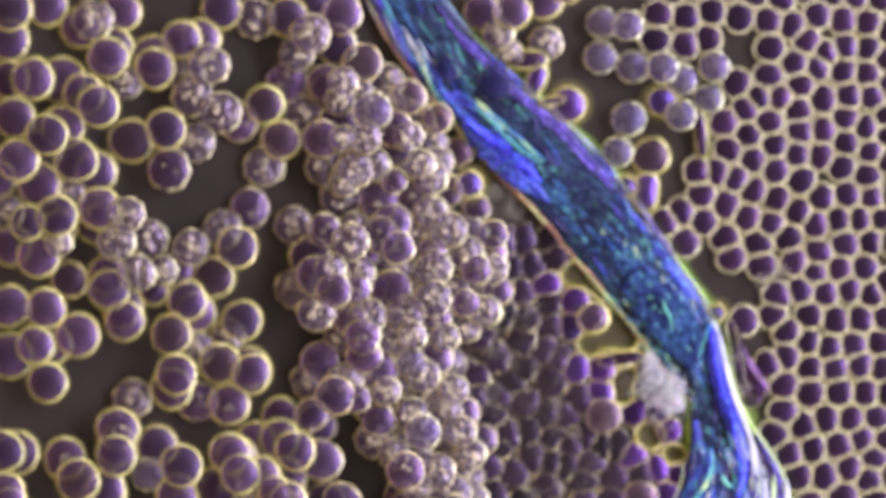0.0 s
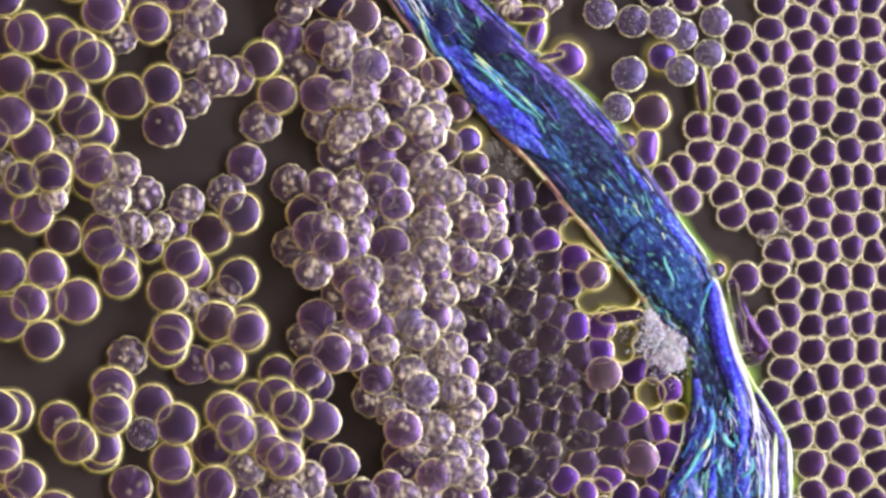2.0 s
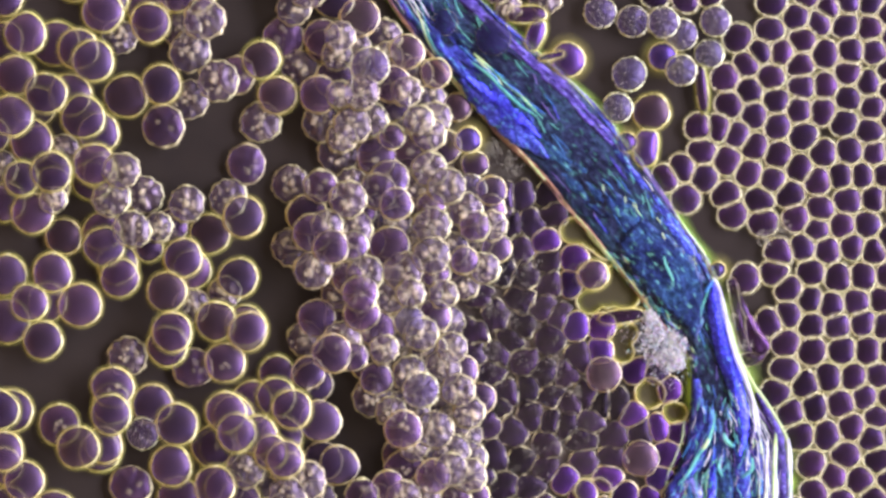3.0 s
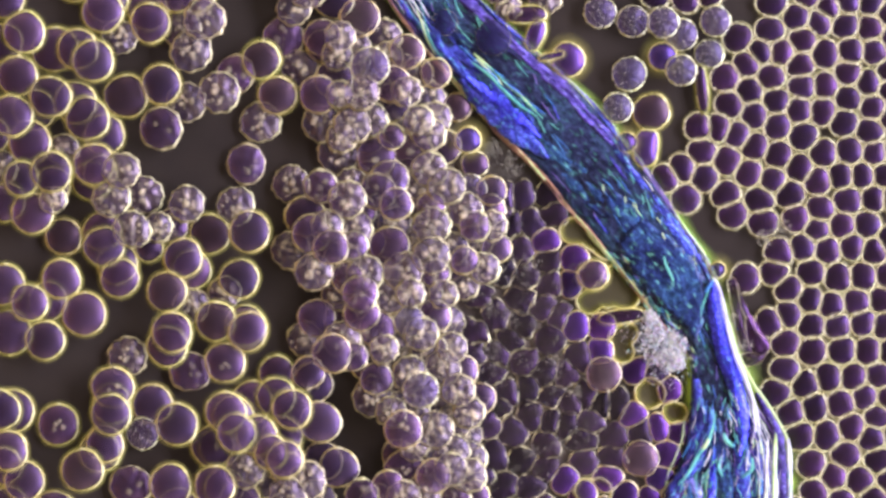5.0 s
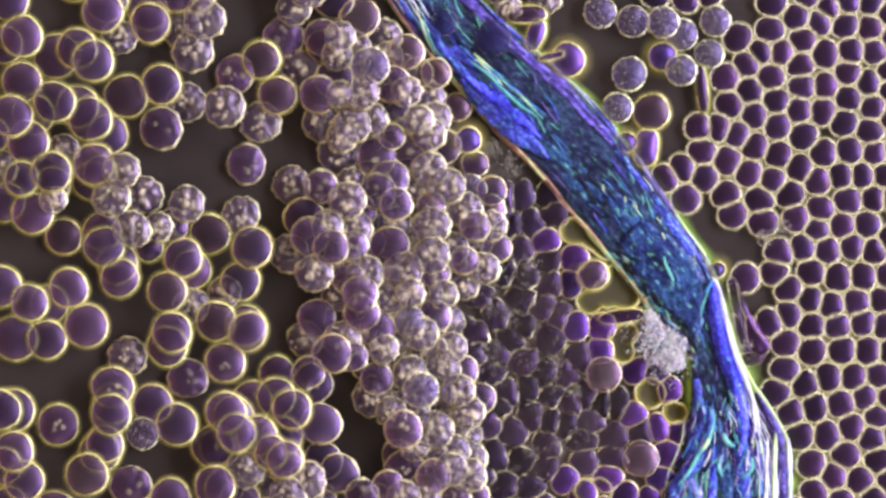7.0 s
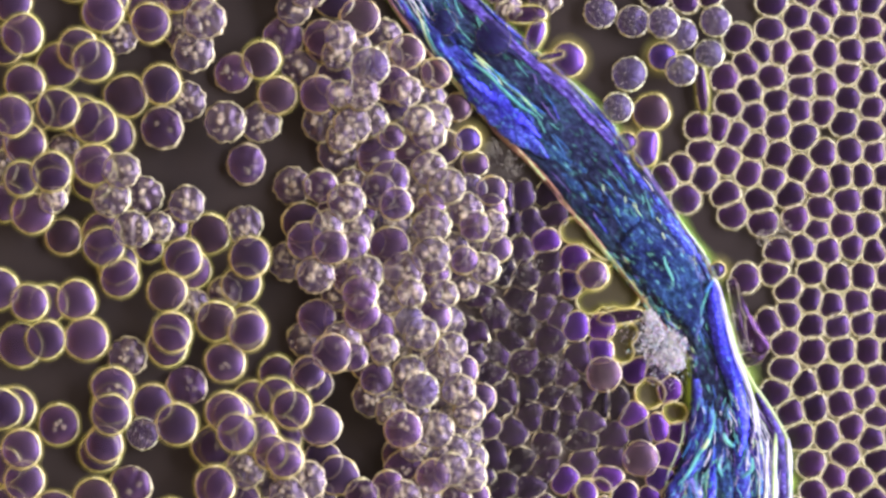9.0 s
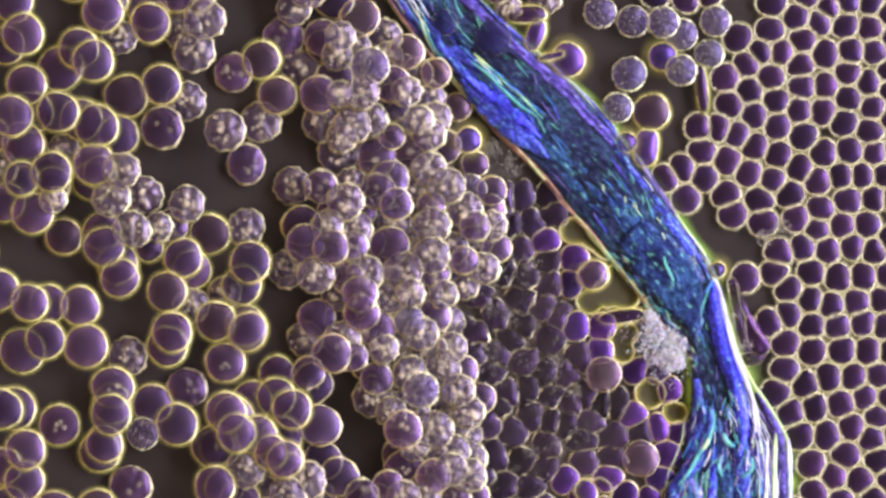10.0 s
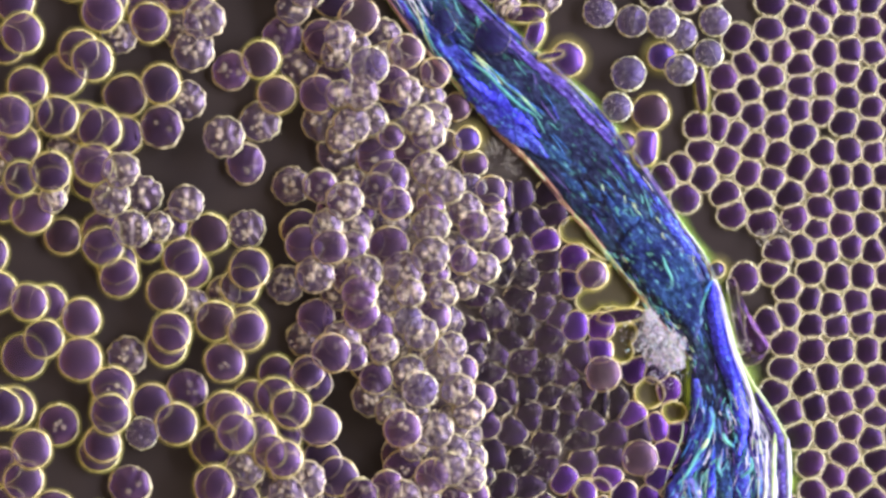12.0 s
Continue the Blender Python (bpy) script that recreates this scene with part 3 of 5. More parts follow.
smooth_cell(-0.054, 0.06, 0.0046, 0.031)
crenated_cell(-0.158, 0.035, 0.0266, 0.034)
crenated_cell(0.006, 0.111, 0.0326, 0.033)
smooth_cell(-0.094, 0.005, 0.0266, 0.036)
crenated_cell(-0.07, -0.039, 0.0326, 0.034)
crenated_cell(-0.138, -0.044, 0.0326, 0.033)
crenated_cell(-0.02, -0.011, 0.0386, 0.033)
smooth_cell(0.009, -0.023, 0.0046, 0.034)
crenated_cell(-0.179, -0.019, 0.0156, 0.033)
crenated_cell(-0.183, -0.077, 0.0156, 0.032)
granular_cell(-0.028, -0.079, 0.0076, 0.028)
granular_cell(-0.059, -0.128, 0.0296, 0.028)
crenated_cell(-0.094, -0.084, 0.0266, 0.031)
smooth_cell(-0.144, -0.112, 0.0326, 0.032)
smooth_cell(-0.116, -0.141, 0.0266, 0.033)
smooth_cell(-0.129, -0.2, 0.0046, 0.036)
crenated_cell(-0.069, -0.181, 0.0046, 0.033)
crenated_cell(-0.024, -0.18, 0.0156, 0.033)
crenated_cell(-0.082, -0.219, 0.0156, 0.033)
granular_cell(-0.039, -0.249, 0.0356, 0.032)
crenated_cell(0.006, -0.13, 0.0046, 0.033)
smooth_cell(0.001, 0.181, 0.0046, 0.031)
smooth_cell(0.045, 0.192, 0.0186, 0.024, plump=True)
smooth_cell(0.057, 0.15, 0.0046, 0.025)
crenated_cell(0.013, 0.056, 0.0046, 0.033)
granular_cell(0.048, 0.103, 0.0076, 0.03)
crenated_cell(0.041, 0.069, 0.0266, 0.031)
smooth_cell(0.086, 0.103, 0.0266, 0.027)
crenated_cell(-0.019, 0.041, 0.0326, 0.033)
crenated_cell(-0.084, 0.046, 0.0156, 0.03)
crenated_cell(-0.024, 0.141, 0.0266, 0.031)
crenated_cell(-0.014, 0.231, 0.0156, 0.03)
smooth_cell(0.026, 0.251, 0.0046, 0.026, dark=True)
crenated_cell(0.056, 0.011, 0.0046, 0.031)
crenated_cell(0.016, 0.001, 0.0156, 0.03)
crenated_cell(0.086, 0.041, 0.0266, 0.028)
crenated_cell(-0.124, -0.099, 0.0156, 0.03)
crenated_cell(-0.044, 0.011, 0.0156, 0.031)
crenated_cell(-0.204, 0.041, 0.0326, 0.028)
crenated_cell(-0.009, -0.259, 0.0046, 0.032)
crenated_cell(0.026, -0.249, 0.0326, 0.03)
crenated_cell(-0.014, -0.319, 0.0326, 0.033)
crenated_cell(0.021, -0.304, 0.0156, 0.032)
crenated_cell(-0.024, -0.369, 0.0046, 0.033)
crenated_cell(0.016, -0.359, 0.0266, 0.033)
crenated_cell(0.046, -0.399, 0.0326, 0.031)
crenated_cell(0.006, -0.419, 0.0046, 0.033)
crenated_cell(-0.034, -0.429, 0.0266, 0.032)
crenated_cell(-0.069, -0.439, 0.0326, 0.03)
crenated_cell(-0.114, -0.449, 0.0046, 0.033)
crenated_cell(0.041, -0.329, 0.0046, 0.029)
crenated_cell(-0.094, -0.259, 0.0046, 0.03)
crenated_cell(-0.059, -0.219, 0.0266, 0.031)
crenated_cell(0.001, -0.209, 0.0266, 0.031)
smooth_cell(-0.014, -0.119, 0.0156, 0.03)
smooth_cell(-0.304, -0.359, 0.0326, 0.03)
smooth_cell(-0.239, -0.219, 0.0156, 0.03)
smooth_cell(0.221, 0.335, 0.0076, 0.031, plump=True)
crenated_cell(0.181, 0.446, 0.0046, 0.03)
granular_cell(0.278, 0.419, 0.0076, 0.029)
granular_cell(0.336, 0.403, 0.0076, 0.029)
granular_cell(0.329, 0.31, 0.0076, 0.031)
granular_cell(0.309, 0.25, 0.0076, 0.027)
smooth_cell(0.369, 0.243, 0.0046, 0.033, dark=True)
granular_cell(0.389, 0.401, 0.0186, 0.028)
granular_cell(0.422, 0.379, 0.0076, 0.029)
granular_cell(0.482, 0.403, 0.0076, 0.028)
smooth_cell(0.388, 0.341, 0.0076, 0.026, plump=True)
granular_cell(0.471, 0.345, 0.0076, 0.026)
granular_cell(0.421, 0.316, 0.0186, 0.028)
smooth_cell(0.325, 0.189, 0.0076, 0.019, plump=True)
smooth_cell(0.265, -0.046, 0.0156, 0.0275)
smooth_cell(0.284, -0.222, 0.0156, 0.032, dark=True, bare=True)
smooth_cell(0.486, -0.037, 0.0076, 0.015, plump=True)
crenated_cell(0.116, 0.426, 0.0046, 0.024)
crenated_cell(0.096, 0.461, 0.0156, 0.028)
smooth_cell(-0.774, 0.503, 0.0156, 0.036)
smooth_cell(-0.709, 0.511, 0.0046, 0.035)
crenated_cell(-0.629, 0.486, 0.0156, 0.036)
smooth_cell(-0.579, 0.501, 0.0046, 0.035)
smooth_cell(-0.399, 0.506, 0.0046, 0.035)
crenated_cell(-0.339, 0.489, 0.0046, 0.036)
smooth_cell(-0.279, 0.491, 0.0156, 0.035)
crenated_cell(-0.239, 0.461, 0.0266, 0.035)
smooth_cell(-0.239, 0.521, 0.0046, 0.033)
smooth_cell(-0.184, 0.496, 0.0156, 0.036)
granular_cell(0.281, 0.481, 0.0076, 0.028)
granular_cell(0.326, 0.476, 0.0186, 0.028)
smooth_cell(0.066, 0.501, 0.0046, 0.033)
smooth_cell(0.121, 0.501, 0.0266, 0.032)
smooth_cell(0.176, 0.521, 0.0046, 0.034)
smooth_cell(0.216, 0.551, 0.0156, 0.034)
drifter_43 = smooth_cell(-0.468, -0.439, 0.0046, 0.036)
drifter_44 = smooth_cell(-0.824, -0.007, 0.0046, 0.035)
smooth_cell(-0.081, -0.363, 0.0046, 0.028)
smooth_cell(-0.129, 0.012, 0.0046, 0.028)
crenated_cell(-0.159, -0.19, 0.0326, 0.026, strong=False)
crenated_cell(-0.216, 0.11, 0.0266, 0.03, strong=False)
crenated_cell(0.001, -0.08, 0.0326, 0.026)
crenated_cell(0.035, -0.058, 0.0156, 0.032)
smooth_cell(-0.181, -0.124, 0.0046, 0.03)
crenated_cell(-0.013, -0.044, 0.0266, 0.026, strong=False)
smooth_cell(0.055, -0.434, 0.0156, 0.028)
smooth_cell(-0.198, 0.003, 0.0386, 0.032)
crenated_cell(-0.115, 0.101, 0.0326, 0.032, strong=False)
crenated_cell(-0.064, 0.134, 0.0046, 0.026)
crenated_cell(-0.053, -0.29, 0.0156, 0.032)
crenated_cell(-0.143, -0.153, 0.0156, 0.032)
crenated_cell(-0.104, -0.177, 0.0326, 0.026)
crenated_cell(0.085, 0.07, 0.0156, 0.026, strong=False)
smooth_cell(-0.017, -0.401, 0.0326, 0.032)
smooth_cell(0.038, -0.02, 0.0326, 0.026)
crenated_cell(-0.143, -0.435, 0.0266, 0.03, strong=False)
crenated_cell(-0.085, -0.151, 0.0156, 0.03)
crenated_cell(-0.162, 0.116, 0.0156, 0.028)
smooth_cell(-0.042, -0.053, 0.0156, 0.03)
smooth_cell(0.095, 0.001, 0.0156, 0.028)
crenated_cell(0.073, -0.034, 0.0266, 0.028)
smooth_cell(-0.168, -0.052, 0.0266, 0.03)
crenated_cell(-0.021, 0.076, 0.0266, 0.026, strong=False)
crenated_cell(0.046, -0.289, 0.0266, 0.028)
crenated_cell(-0.093, -0.114, 0.0046, 0.026)
crenated_cell(-0.105, -0.045, 0.0046, 0.03)
smooth_cell(0.036, -0.215, 0.0156, 0.028)
crenated_cell(0.021, -0.444, 0.0266, 0.028, strong=False)
smooth_cell(-0.097, -0.418, 0.0266, 0.028)
crenated_cell(-0.058, -0.078, 0.0386, 0.026)
smooth_cell(-0.117, -0.229, 0.0266, 0.03)
crenated_cell(-0.146, -0.078, 0.0386, 0.032, strong=False)
smooth_cell(-0.082, 0.079, 0.0386, 0.03)
smooth_cell(-0.193, 0.068, 0.0046, 0.03)
crenated_cell(-0.131, 0.126, 0.0046, 0.03)
crenated_cell(0.048, -0.369, 0.0156, 0.03)
crenated_cell(0.016, -0.174, 0.0326, 0.028)
smooth_cell(0.067, -0.264, 0.0156, 0.028)
crenated_cell(-0.038, -0.15, 0.0326, 0.03)
crenated_cell(-0.05, -0.349, 0.0266, 0.026)
crenated_cell(-0.091, -0.288, 0.0266, 0.028)
crenated_cell(-0.2, -0.042, 0.0046, 0.028)
crenated_cell(0.056, 0.04, 0.0326, 0.028, strong=False)
crenated_cell(0.014, -0.389, 0.0386, 0.03)
crenated_cell(-0.158, 0.006, 0.0326, 0.026, strong=False)
smooth_cell(-0.147, 0.067, 0.0156, 0.03)
crenated_cell(-0.182, 0.273, 0.0326, 0.024)
crenated_cell(-0.064, 0.278, 0.0326, 0.027)
crenated_cell(-0.182, 0.376, 0.0326, 0.027)
smooth_cell(-0.179, 0.243, 0.0046, 0.027)
crenated_cell(-0.043, 0.227, 0.0326, 0.027)
crenated_cell(-0.098, 0.339, 0.0156, 0.027)
crenated_cell(-0.113, 0.276, 0.0046, 0.03)
crenated_cell(-0.187, 0.342, 0.0266, 0.027)
smooth_cell(-0.132, 0.198, 0.0046, 0.03)
crenated_cell(-0.151, 0.247, 0.0156, 0.024)
crenated_cell(-0.162, 0.327, 0.0046, 0.024)
smooth_cell(-0.091, 0.198, 0.0266, 0.024)
crenated_cell(-0.025, 0.203, 0.0266, 0.03)
crenated_cell(-0.178, 0.197, 0.0266, 0.027)
crenated_cell(-0.073, 0.319, 0.0046, 0.027)

# ---- cells pressed together into sheets ----
EAST_SHEET = []
EAST_SHEET += [(0.521, 0.373), (0.581, 0.436), (0.578, 0.386), (0.561, 0.348), (0.598, 0.348), (0.538, 0.328), (0.499, 0.303), (0.579, 0.305), (0.542, 0.28), (0.506, 0.255), (0.589, 0.261), (0.551, 0.237), (0.591, 0.219), (0.626, 0.409), (0.636, 0.371), (0.631, 0.325), (0.636, 0.288), (0.629, 0.246)]
EAST_SHEET += [(0.666, 0.403), (0.711, 0.396), (0.676, 0.345), (0.676, 0.288), (0.671, 0.244), (0.716, 0.438), (0.721, 0.351), (0.756, 0.391), (0.763, 0.351), (0.716, 0.31), (0.753, 0.293), (0.716, 0.267), (0.709, 0.224), (0.762, 0.251), (0.754, 0.208), (0.431, 0.444), (0.468, 0.453), (0.646, 0.449), (0.681, 0.426), (0.756, 0.436), (0.79, 0.311), (0.79, 0.281), (0.79, 0.416), (0.796, 0.371), (0.794, 0.236)]
EAST_SHEET += [(0.453, 0.215), (0.487, 0.215), (0.52, 0.202), (0.551, 0.181), (0.592, 0.166), (0.637, 0.2), (0.631, 0.143), (0.673, 0.169), (0.718, 0.174), (0.765, 0.169), (0.458, 0.173), (0.502, 0.156), (0.541, 0.135), (0.422, 0.143), (0.394, 0.126), (0.462, 0.126), (0.429, 0.089), (0.5, 0.095), (0.559, 0.086), (0.582, 0.122), (0.613, 0.096)]
EAST_SHEET += [(0.663, 0.121), (0.703, 0.129), (0.743, 0.129), (0.779, 0.131), (0.666, 0.069), (0.716, 0.086), (0.763, 0.091), (0.512, 0.063), (0.566, 0.048), (0.626, 0.055), (0.661, 0.036), (0.706, 0.04), (0.749, 0.041), (0.594, -0.007), (0.637, 0.003), (0.679, -0.001), (0.724, 0.006), (0.762, -0.002), (0.79, 0.016), (0.796, 0.091), (0.798, 0.171)]
EAST_SHEET += [(0.586, -0.041), (0.651, -0.041), (0.611, -0.071), (0.698, -0.051), (0.743, -0.049), (0.649, -0.09), (0.686, -0.1), (0.731, -0.095), (0.776, -0.09), (0.611, -0.115), (0.578, -0.13), (0.652, -0.135), (0.697, -0.136), (0.743, -0.13), (0.782, -0.136), (0.606, -0.167), (0.652, -0.18), (0.706, -0.179), (0.751, -0.18), (0.604, -0.214), (0.788, -0.049), (0.794, -0.181)]
EAST_SHEET += [(0.588, -0.254), (0.641, -0.24), (0.681, -0.227), (0.726, -0.227), (0.771, -0.226), (0.656, -0.28), (0.703, -0.274), (0.747, -0.261), (0.788, -0.264), (0.616, -0.29), (0.769, -0.296), (0.722, -0.315), (0.679, -0.33), (0.631, -0.33), (0.759, -0.335), (0.711, -0.365), (0.652, -0.381), (0.77, -0.374), (0.691, -0.401), (0.737, -0.409), (0.656, -0.431), (0.703, -0.449), (0.761, -0.443), (0.792, -0.409), (0.801, -0.329)]
EAST_SHEET += [(0.534, -0.051), (0.578, 0.486), (0.526, 0.491), (0.621, 0.476), (0.666, 0.496), (0.711, 0.486), (0.756, 0.481), (0.796, 0.466), (0.476, 0.501), (0.431, 0.491), (0.381, 0.496), (0.556, 0.536), (0.601, 0.526), (0.646, 0.541), (0.691, 0.536), (0.736, 0.531), (0.776, 0.526), (0.506, 0.546), (0.456, 0.551), (0.406, 0.541), (0.376, 0.451), (0.626, -0.464), (0.676, -0.484), (0.736, -0.479), (0.786, -0.474)]
DARK_SHEET = []
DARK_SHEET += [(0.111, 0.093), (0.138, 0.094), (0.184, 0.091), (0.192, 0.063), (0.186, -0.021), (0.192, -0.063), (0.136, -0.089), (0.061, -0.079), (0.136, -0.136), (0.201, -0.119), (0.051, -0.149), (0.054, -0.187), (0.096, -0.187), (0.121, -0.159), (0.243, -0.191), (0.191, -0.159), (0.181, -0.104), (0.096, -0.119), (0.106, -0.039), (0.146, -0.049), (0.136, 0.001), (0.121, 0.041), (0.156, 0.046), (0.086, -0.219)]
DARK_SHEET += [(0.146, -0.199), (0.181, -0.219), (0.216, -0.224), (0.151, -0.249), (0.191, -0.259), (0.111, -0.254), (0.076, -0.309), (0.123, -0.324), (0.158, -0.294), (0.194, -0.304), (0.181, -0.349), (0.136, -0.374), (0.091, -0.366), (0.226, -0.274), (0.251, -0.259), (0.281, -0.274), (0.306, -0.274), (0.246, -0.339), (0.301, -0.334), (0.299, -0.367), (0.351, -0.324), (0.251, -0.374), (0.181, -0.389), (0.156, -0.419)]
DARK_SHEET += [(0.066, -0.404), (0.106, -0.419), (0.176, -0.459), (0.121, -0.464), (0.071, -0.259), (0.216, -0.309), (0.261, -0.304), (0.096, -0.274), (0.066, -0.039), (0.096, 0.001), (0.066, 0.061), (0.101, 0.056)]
BANK_SHEET = []
BANK_SHEET += [(0.181, 0.013), (0.232, -0.019), (0.226, -0.061), (0.234, -0.137), (0.336, -0.294), (0.382, -0.316), (0.216, -0.409), (0.292, -0.404), (0.246, -0.434), (0.322, -0.437), (0.396, -0.249), (0.396, -0.364), (0.282, -0.139), (0.278, -0.181), (0.341, -0.214), (0.376, -0.221), (0.386, -0.409), (0.366, -0.444), (0.226, -0.469), (0.286, -0.464), (0.416, -0.319), (0.406, -0.429)]
NEAR_SHEET = [(0.009, -0.023), (0.001, 0.181), (0.045, 0.192), (0.057, 0.15), (0.048, 0.103), (0.086, 0.103), (0.026, 0.251), (0.221, 0.335), (0.278, 0.419), (0.336, 0.403), (0.329, 0.31), (0.309, 0.25), (0.369, 0.243), (0.389, 0.401), (0.422, 0.379), (0.482, 0.403), (0.388, 0.341), (0.471, 0.345), (0.421, 0.316), (0.325, 0.189), (0.263, -0.046), (0.284, -0.222), (0.486, -0.037), (0.281, 0.481), (0.326, 0.476), (0.066, 0.501), (0.121, 0.501), (0.176, 0.521), (0.216, 0.551), (0.055, -0.434), (0.038, -0.02), (0.095, 0.001), (0.036, -0.215), (0.067, -0.264), (0.366, -0.256), (0.411, -0.294), (0.35, -0.371), (0.324, -0.155), (0.324, -0.181), (0.261, -0.089), (0.301, -0.087)]
packed_cells(EAST_SHEET, 0.0280, 0.0010, 0.0010, "packed_cell", "purple blood cell pressed into a honeycomb sheet", "honeycomb sheet", PACKED, RIM_PALE, NEAR_SHEET, beads=22, soften=16, grow=1.08, film=True, rough=0.06)
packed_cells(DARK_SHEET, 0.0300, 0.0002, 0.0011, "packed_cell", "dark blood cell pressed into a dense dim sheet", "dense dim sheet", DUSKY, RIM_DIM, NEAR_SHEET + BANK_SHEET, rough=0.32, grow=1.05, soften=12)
packed_cells(BANK_SHEET, 0.0275, 0.0006, 0.0014, "packed_cell", "purple blood cell with bright rim beside a gap", "cells beside the gaps", VIVID, RIM, NEAR_SHEET + DARK_SHEET, soften=8)

# ---- the fibre ----
BLUES = {
    "navy": sheer("fibre_navy", [(0.3, (0.006, 0.008, 0.035)), (0.7, (0.02, 0.03, 0.11))], 40, 1.0, 0.3, 0.4),
    "blue": sheer("fibre_blue", [(0.3, (0.03, 0.03, 0.45)), (0.7, (0.08, 0.09, 0.85))], 40, 0.6, 0.3, 0.4),
    "azure": sheer("fibre_azure", [(0.3, (0.03, 0.10, 0.45)), (0.7, (0.08, 0.25, 0.7))], 40, 0.6, 0.3, 0.4),
    "teal": sheer("fibre_teal", [(0.3, (0.06, 0.28, 0.30)), (0.7, (0.2, 0.62, 0.52))], 40, 0.6, 0.3, 0.4),
    "white": sheer("fibre_white", [(0.3, (0.55, 0.5, 0.75)), (0.7, (0.92, 0.92, 0.95))], 40, 0.6, 0.3, 0.4),
    "violet": sheer("fibre_violet", [(0.3, (0.10, 0.05, 0.30)), (0.7, (0.24, 0.15, 0.52))], 40, 0.6, 0.3, 0.4),
    "rust": sheer("fibre_rust", [(0.3, (0.28, 0.11, 0.10)), (0.7, (0.60, 0.34, 0.24))], 40, 0.6, 0.3, 0.4),
    "lime": sheer("fibre_lime", [(0.3, (0.38, 0.52, 0.20)), (0.7, (0.75, 0.9, 0.5))], 40, 0.6, 0.3, 0.4),
}


def weave(name, stops, fleck, rough=0.35, depth=1.0):
    """Matted blue fibre: lengthwise streaks, finer mottling and scattered paler flecks."""
    m, nodes, links, bsdf = node_material(name)
    n1, r1 = noise_ramp(nodes, links, 9, stops, 6.0, "UV", (1.0, 2.0, 1))
    n2, r2 = noise_ramp(nodes, links, 60, [(0.36, (1 - 0.55 * depth, 1 - 0.55 * depth, 1 - 0.5 * depth)), (0.66, (1 + 0.7 * depth, 1 + 0.7 * depth, 1 + 0.6 * depth))], 4.0, "UV", (1.0, 1.25, 1))
    n3, r3 = noise_ramp(nodes, links, 75, [(0.57, (0, 0, 0)), (0.74, fleck)], 3.0, "UV", (0.8, 1.9, 1))
    n4, r4 = noise_ramp(nodes, links, 190, [(0.40, (1 - 0.45 * depth, 1 - 0.45 * depth, 1 - 0.4 * depth)), (0.66, (1 + 0.7 * depth, 1 + 0.75 * depth, 1 + 0.6 * depth))], 2.0, "UV", (1.0, 1.4, 1))
    fine = nodes.new("ShaderNodeMix")
    fine.data_type, fine.blend_type = "RGBA", "MULTIPLY"
    fine.inputs[0].default_value = 1.0
    mul, add = nodes.new("ShaderNodeMix"), nodes.new("ShaderNodeMix")
    mul.data_type, mul.blend_type, add.data_type, add.blend_type = "RGBA", "MULTIPLY", "RGBA", "ADD"
    mul.inputs[0].default_value = add.inputs[0].default_value = 1.0
    links.new(r1.outputs[0], mul.inputs[6])
    links.new(r2.outputs[0], mul.inputs[7])
    links.new(mul.outputs[2], add.inputs[6])
    links.new(r3.outputs[0], add.inputs[7])
    links.new(add.outputs[2], fine.inputs[6])
    links.new(r4.outputs[0], fine.inputs[7])
    links.new(fine.outputs[2], bsdf.inputs["Base Color"])
    bsdf.inputs["Roughness"].default_value = rough
    bsdf.inputs["Specular IOR Level"].default_value = 0.15
    b = nodes.new("ShaderNodeBump")
    b.inputs["Strength"].default_value, b.inputs["Distance"].default_value = 0.7 * depth, 0.005
    links.new(n2.outputs["Fac"], b.inputs["Height"])
    links.new(b.outputs[0], bsdf.inputs["Normal"])
    return m


WEAVE = {
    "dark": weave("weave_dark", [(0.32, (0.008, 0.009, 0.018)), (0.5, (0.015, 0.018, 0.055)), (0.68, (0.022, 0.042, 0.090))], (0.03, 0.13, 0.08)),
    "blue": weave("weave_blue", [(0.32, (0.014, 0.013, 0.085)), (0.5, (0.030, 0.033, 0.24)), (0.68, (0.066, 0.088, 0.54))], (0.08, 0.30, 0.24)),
    "teal": weave("weave_teal", [(0.34, (0.006, 0.008, 0.034)), (0.5, (0.013, 0.022, 0.095)), (0.66, (0.024, 0.060, 0.165))], (0.09, 0.25, 0.18)),
    "vivid": weave("weave_vivid", [(0.32, (0.018, 0.016, 0.20)), (0.5, (0.036, 0.034, 0.50)), (0.68, (0.076, 0.085, 0.88))], (0.05, 0.16, 0.18), 0.6, 0.9),
    "pale": weave("weave_pale", [(0.34, (0.08, 0.08, 0.36)), (0.5, (0.24, 0.22, 0.68)), (0.66, (0.66, 0.66, 0.92))], (0.30, 0.42, 0.25)),
    "violet": weave("weave_violet", [(0.32, (0.020, 0.014, 0.06)), (0.5, (0.046, 0.027, 0.17)), (0.68, (0.085, 0.058, 0.34))], (0.09, 0.12, 0.10), 0.5, 1.0),
}

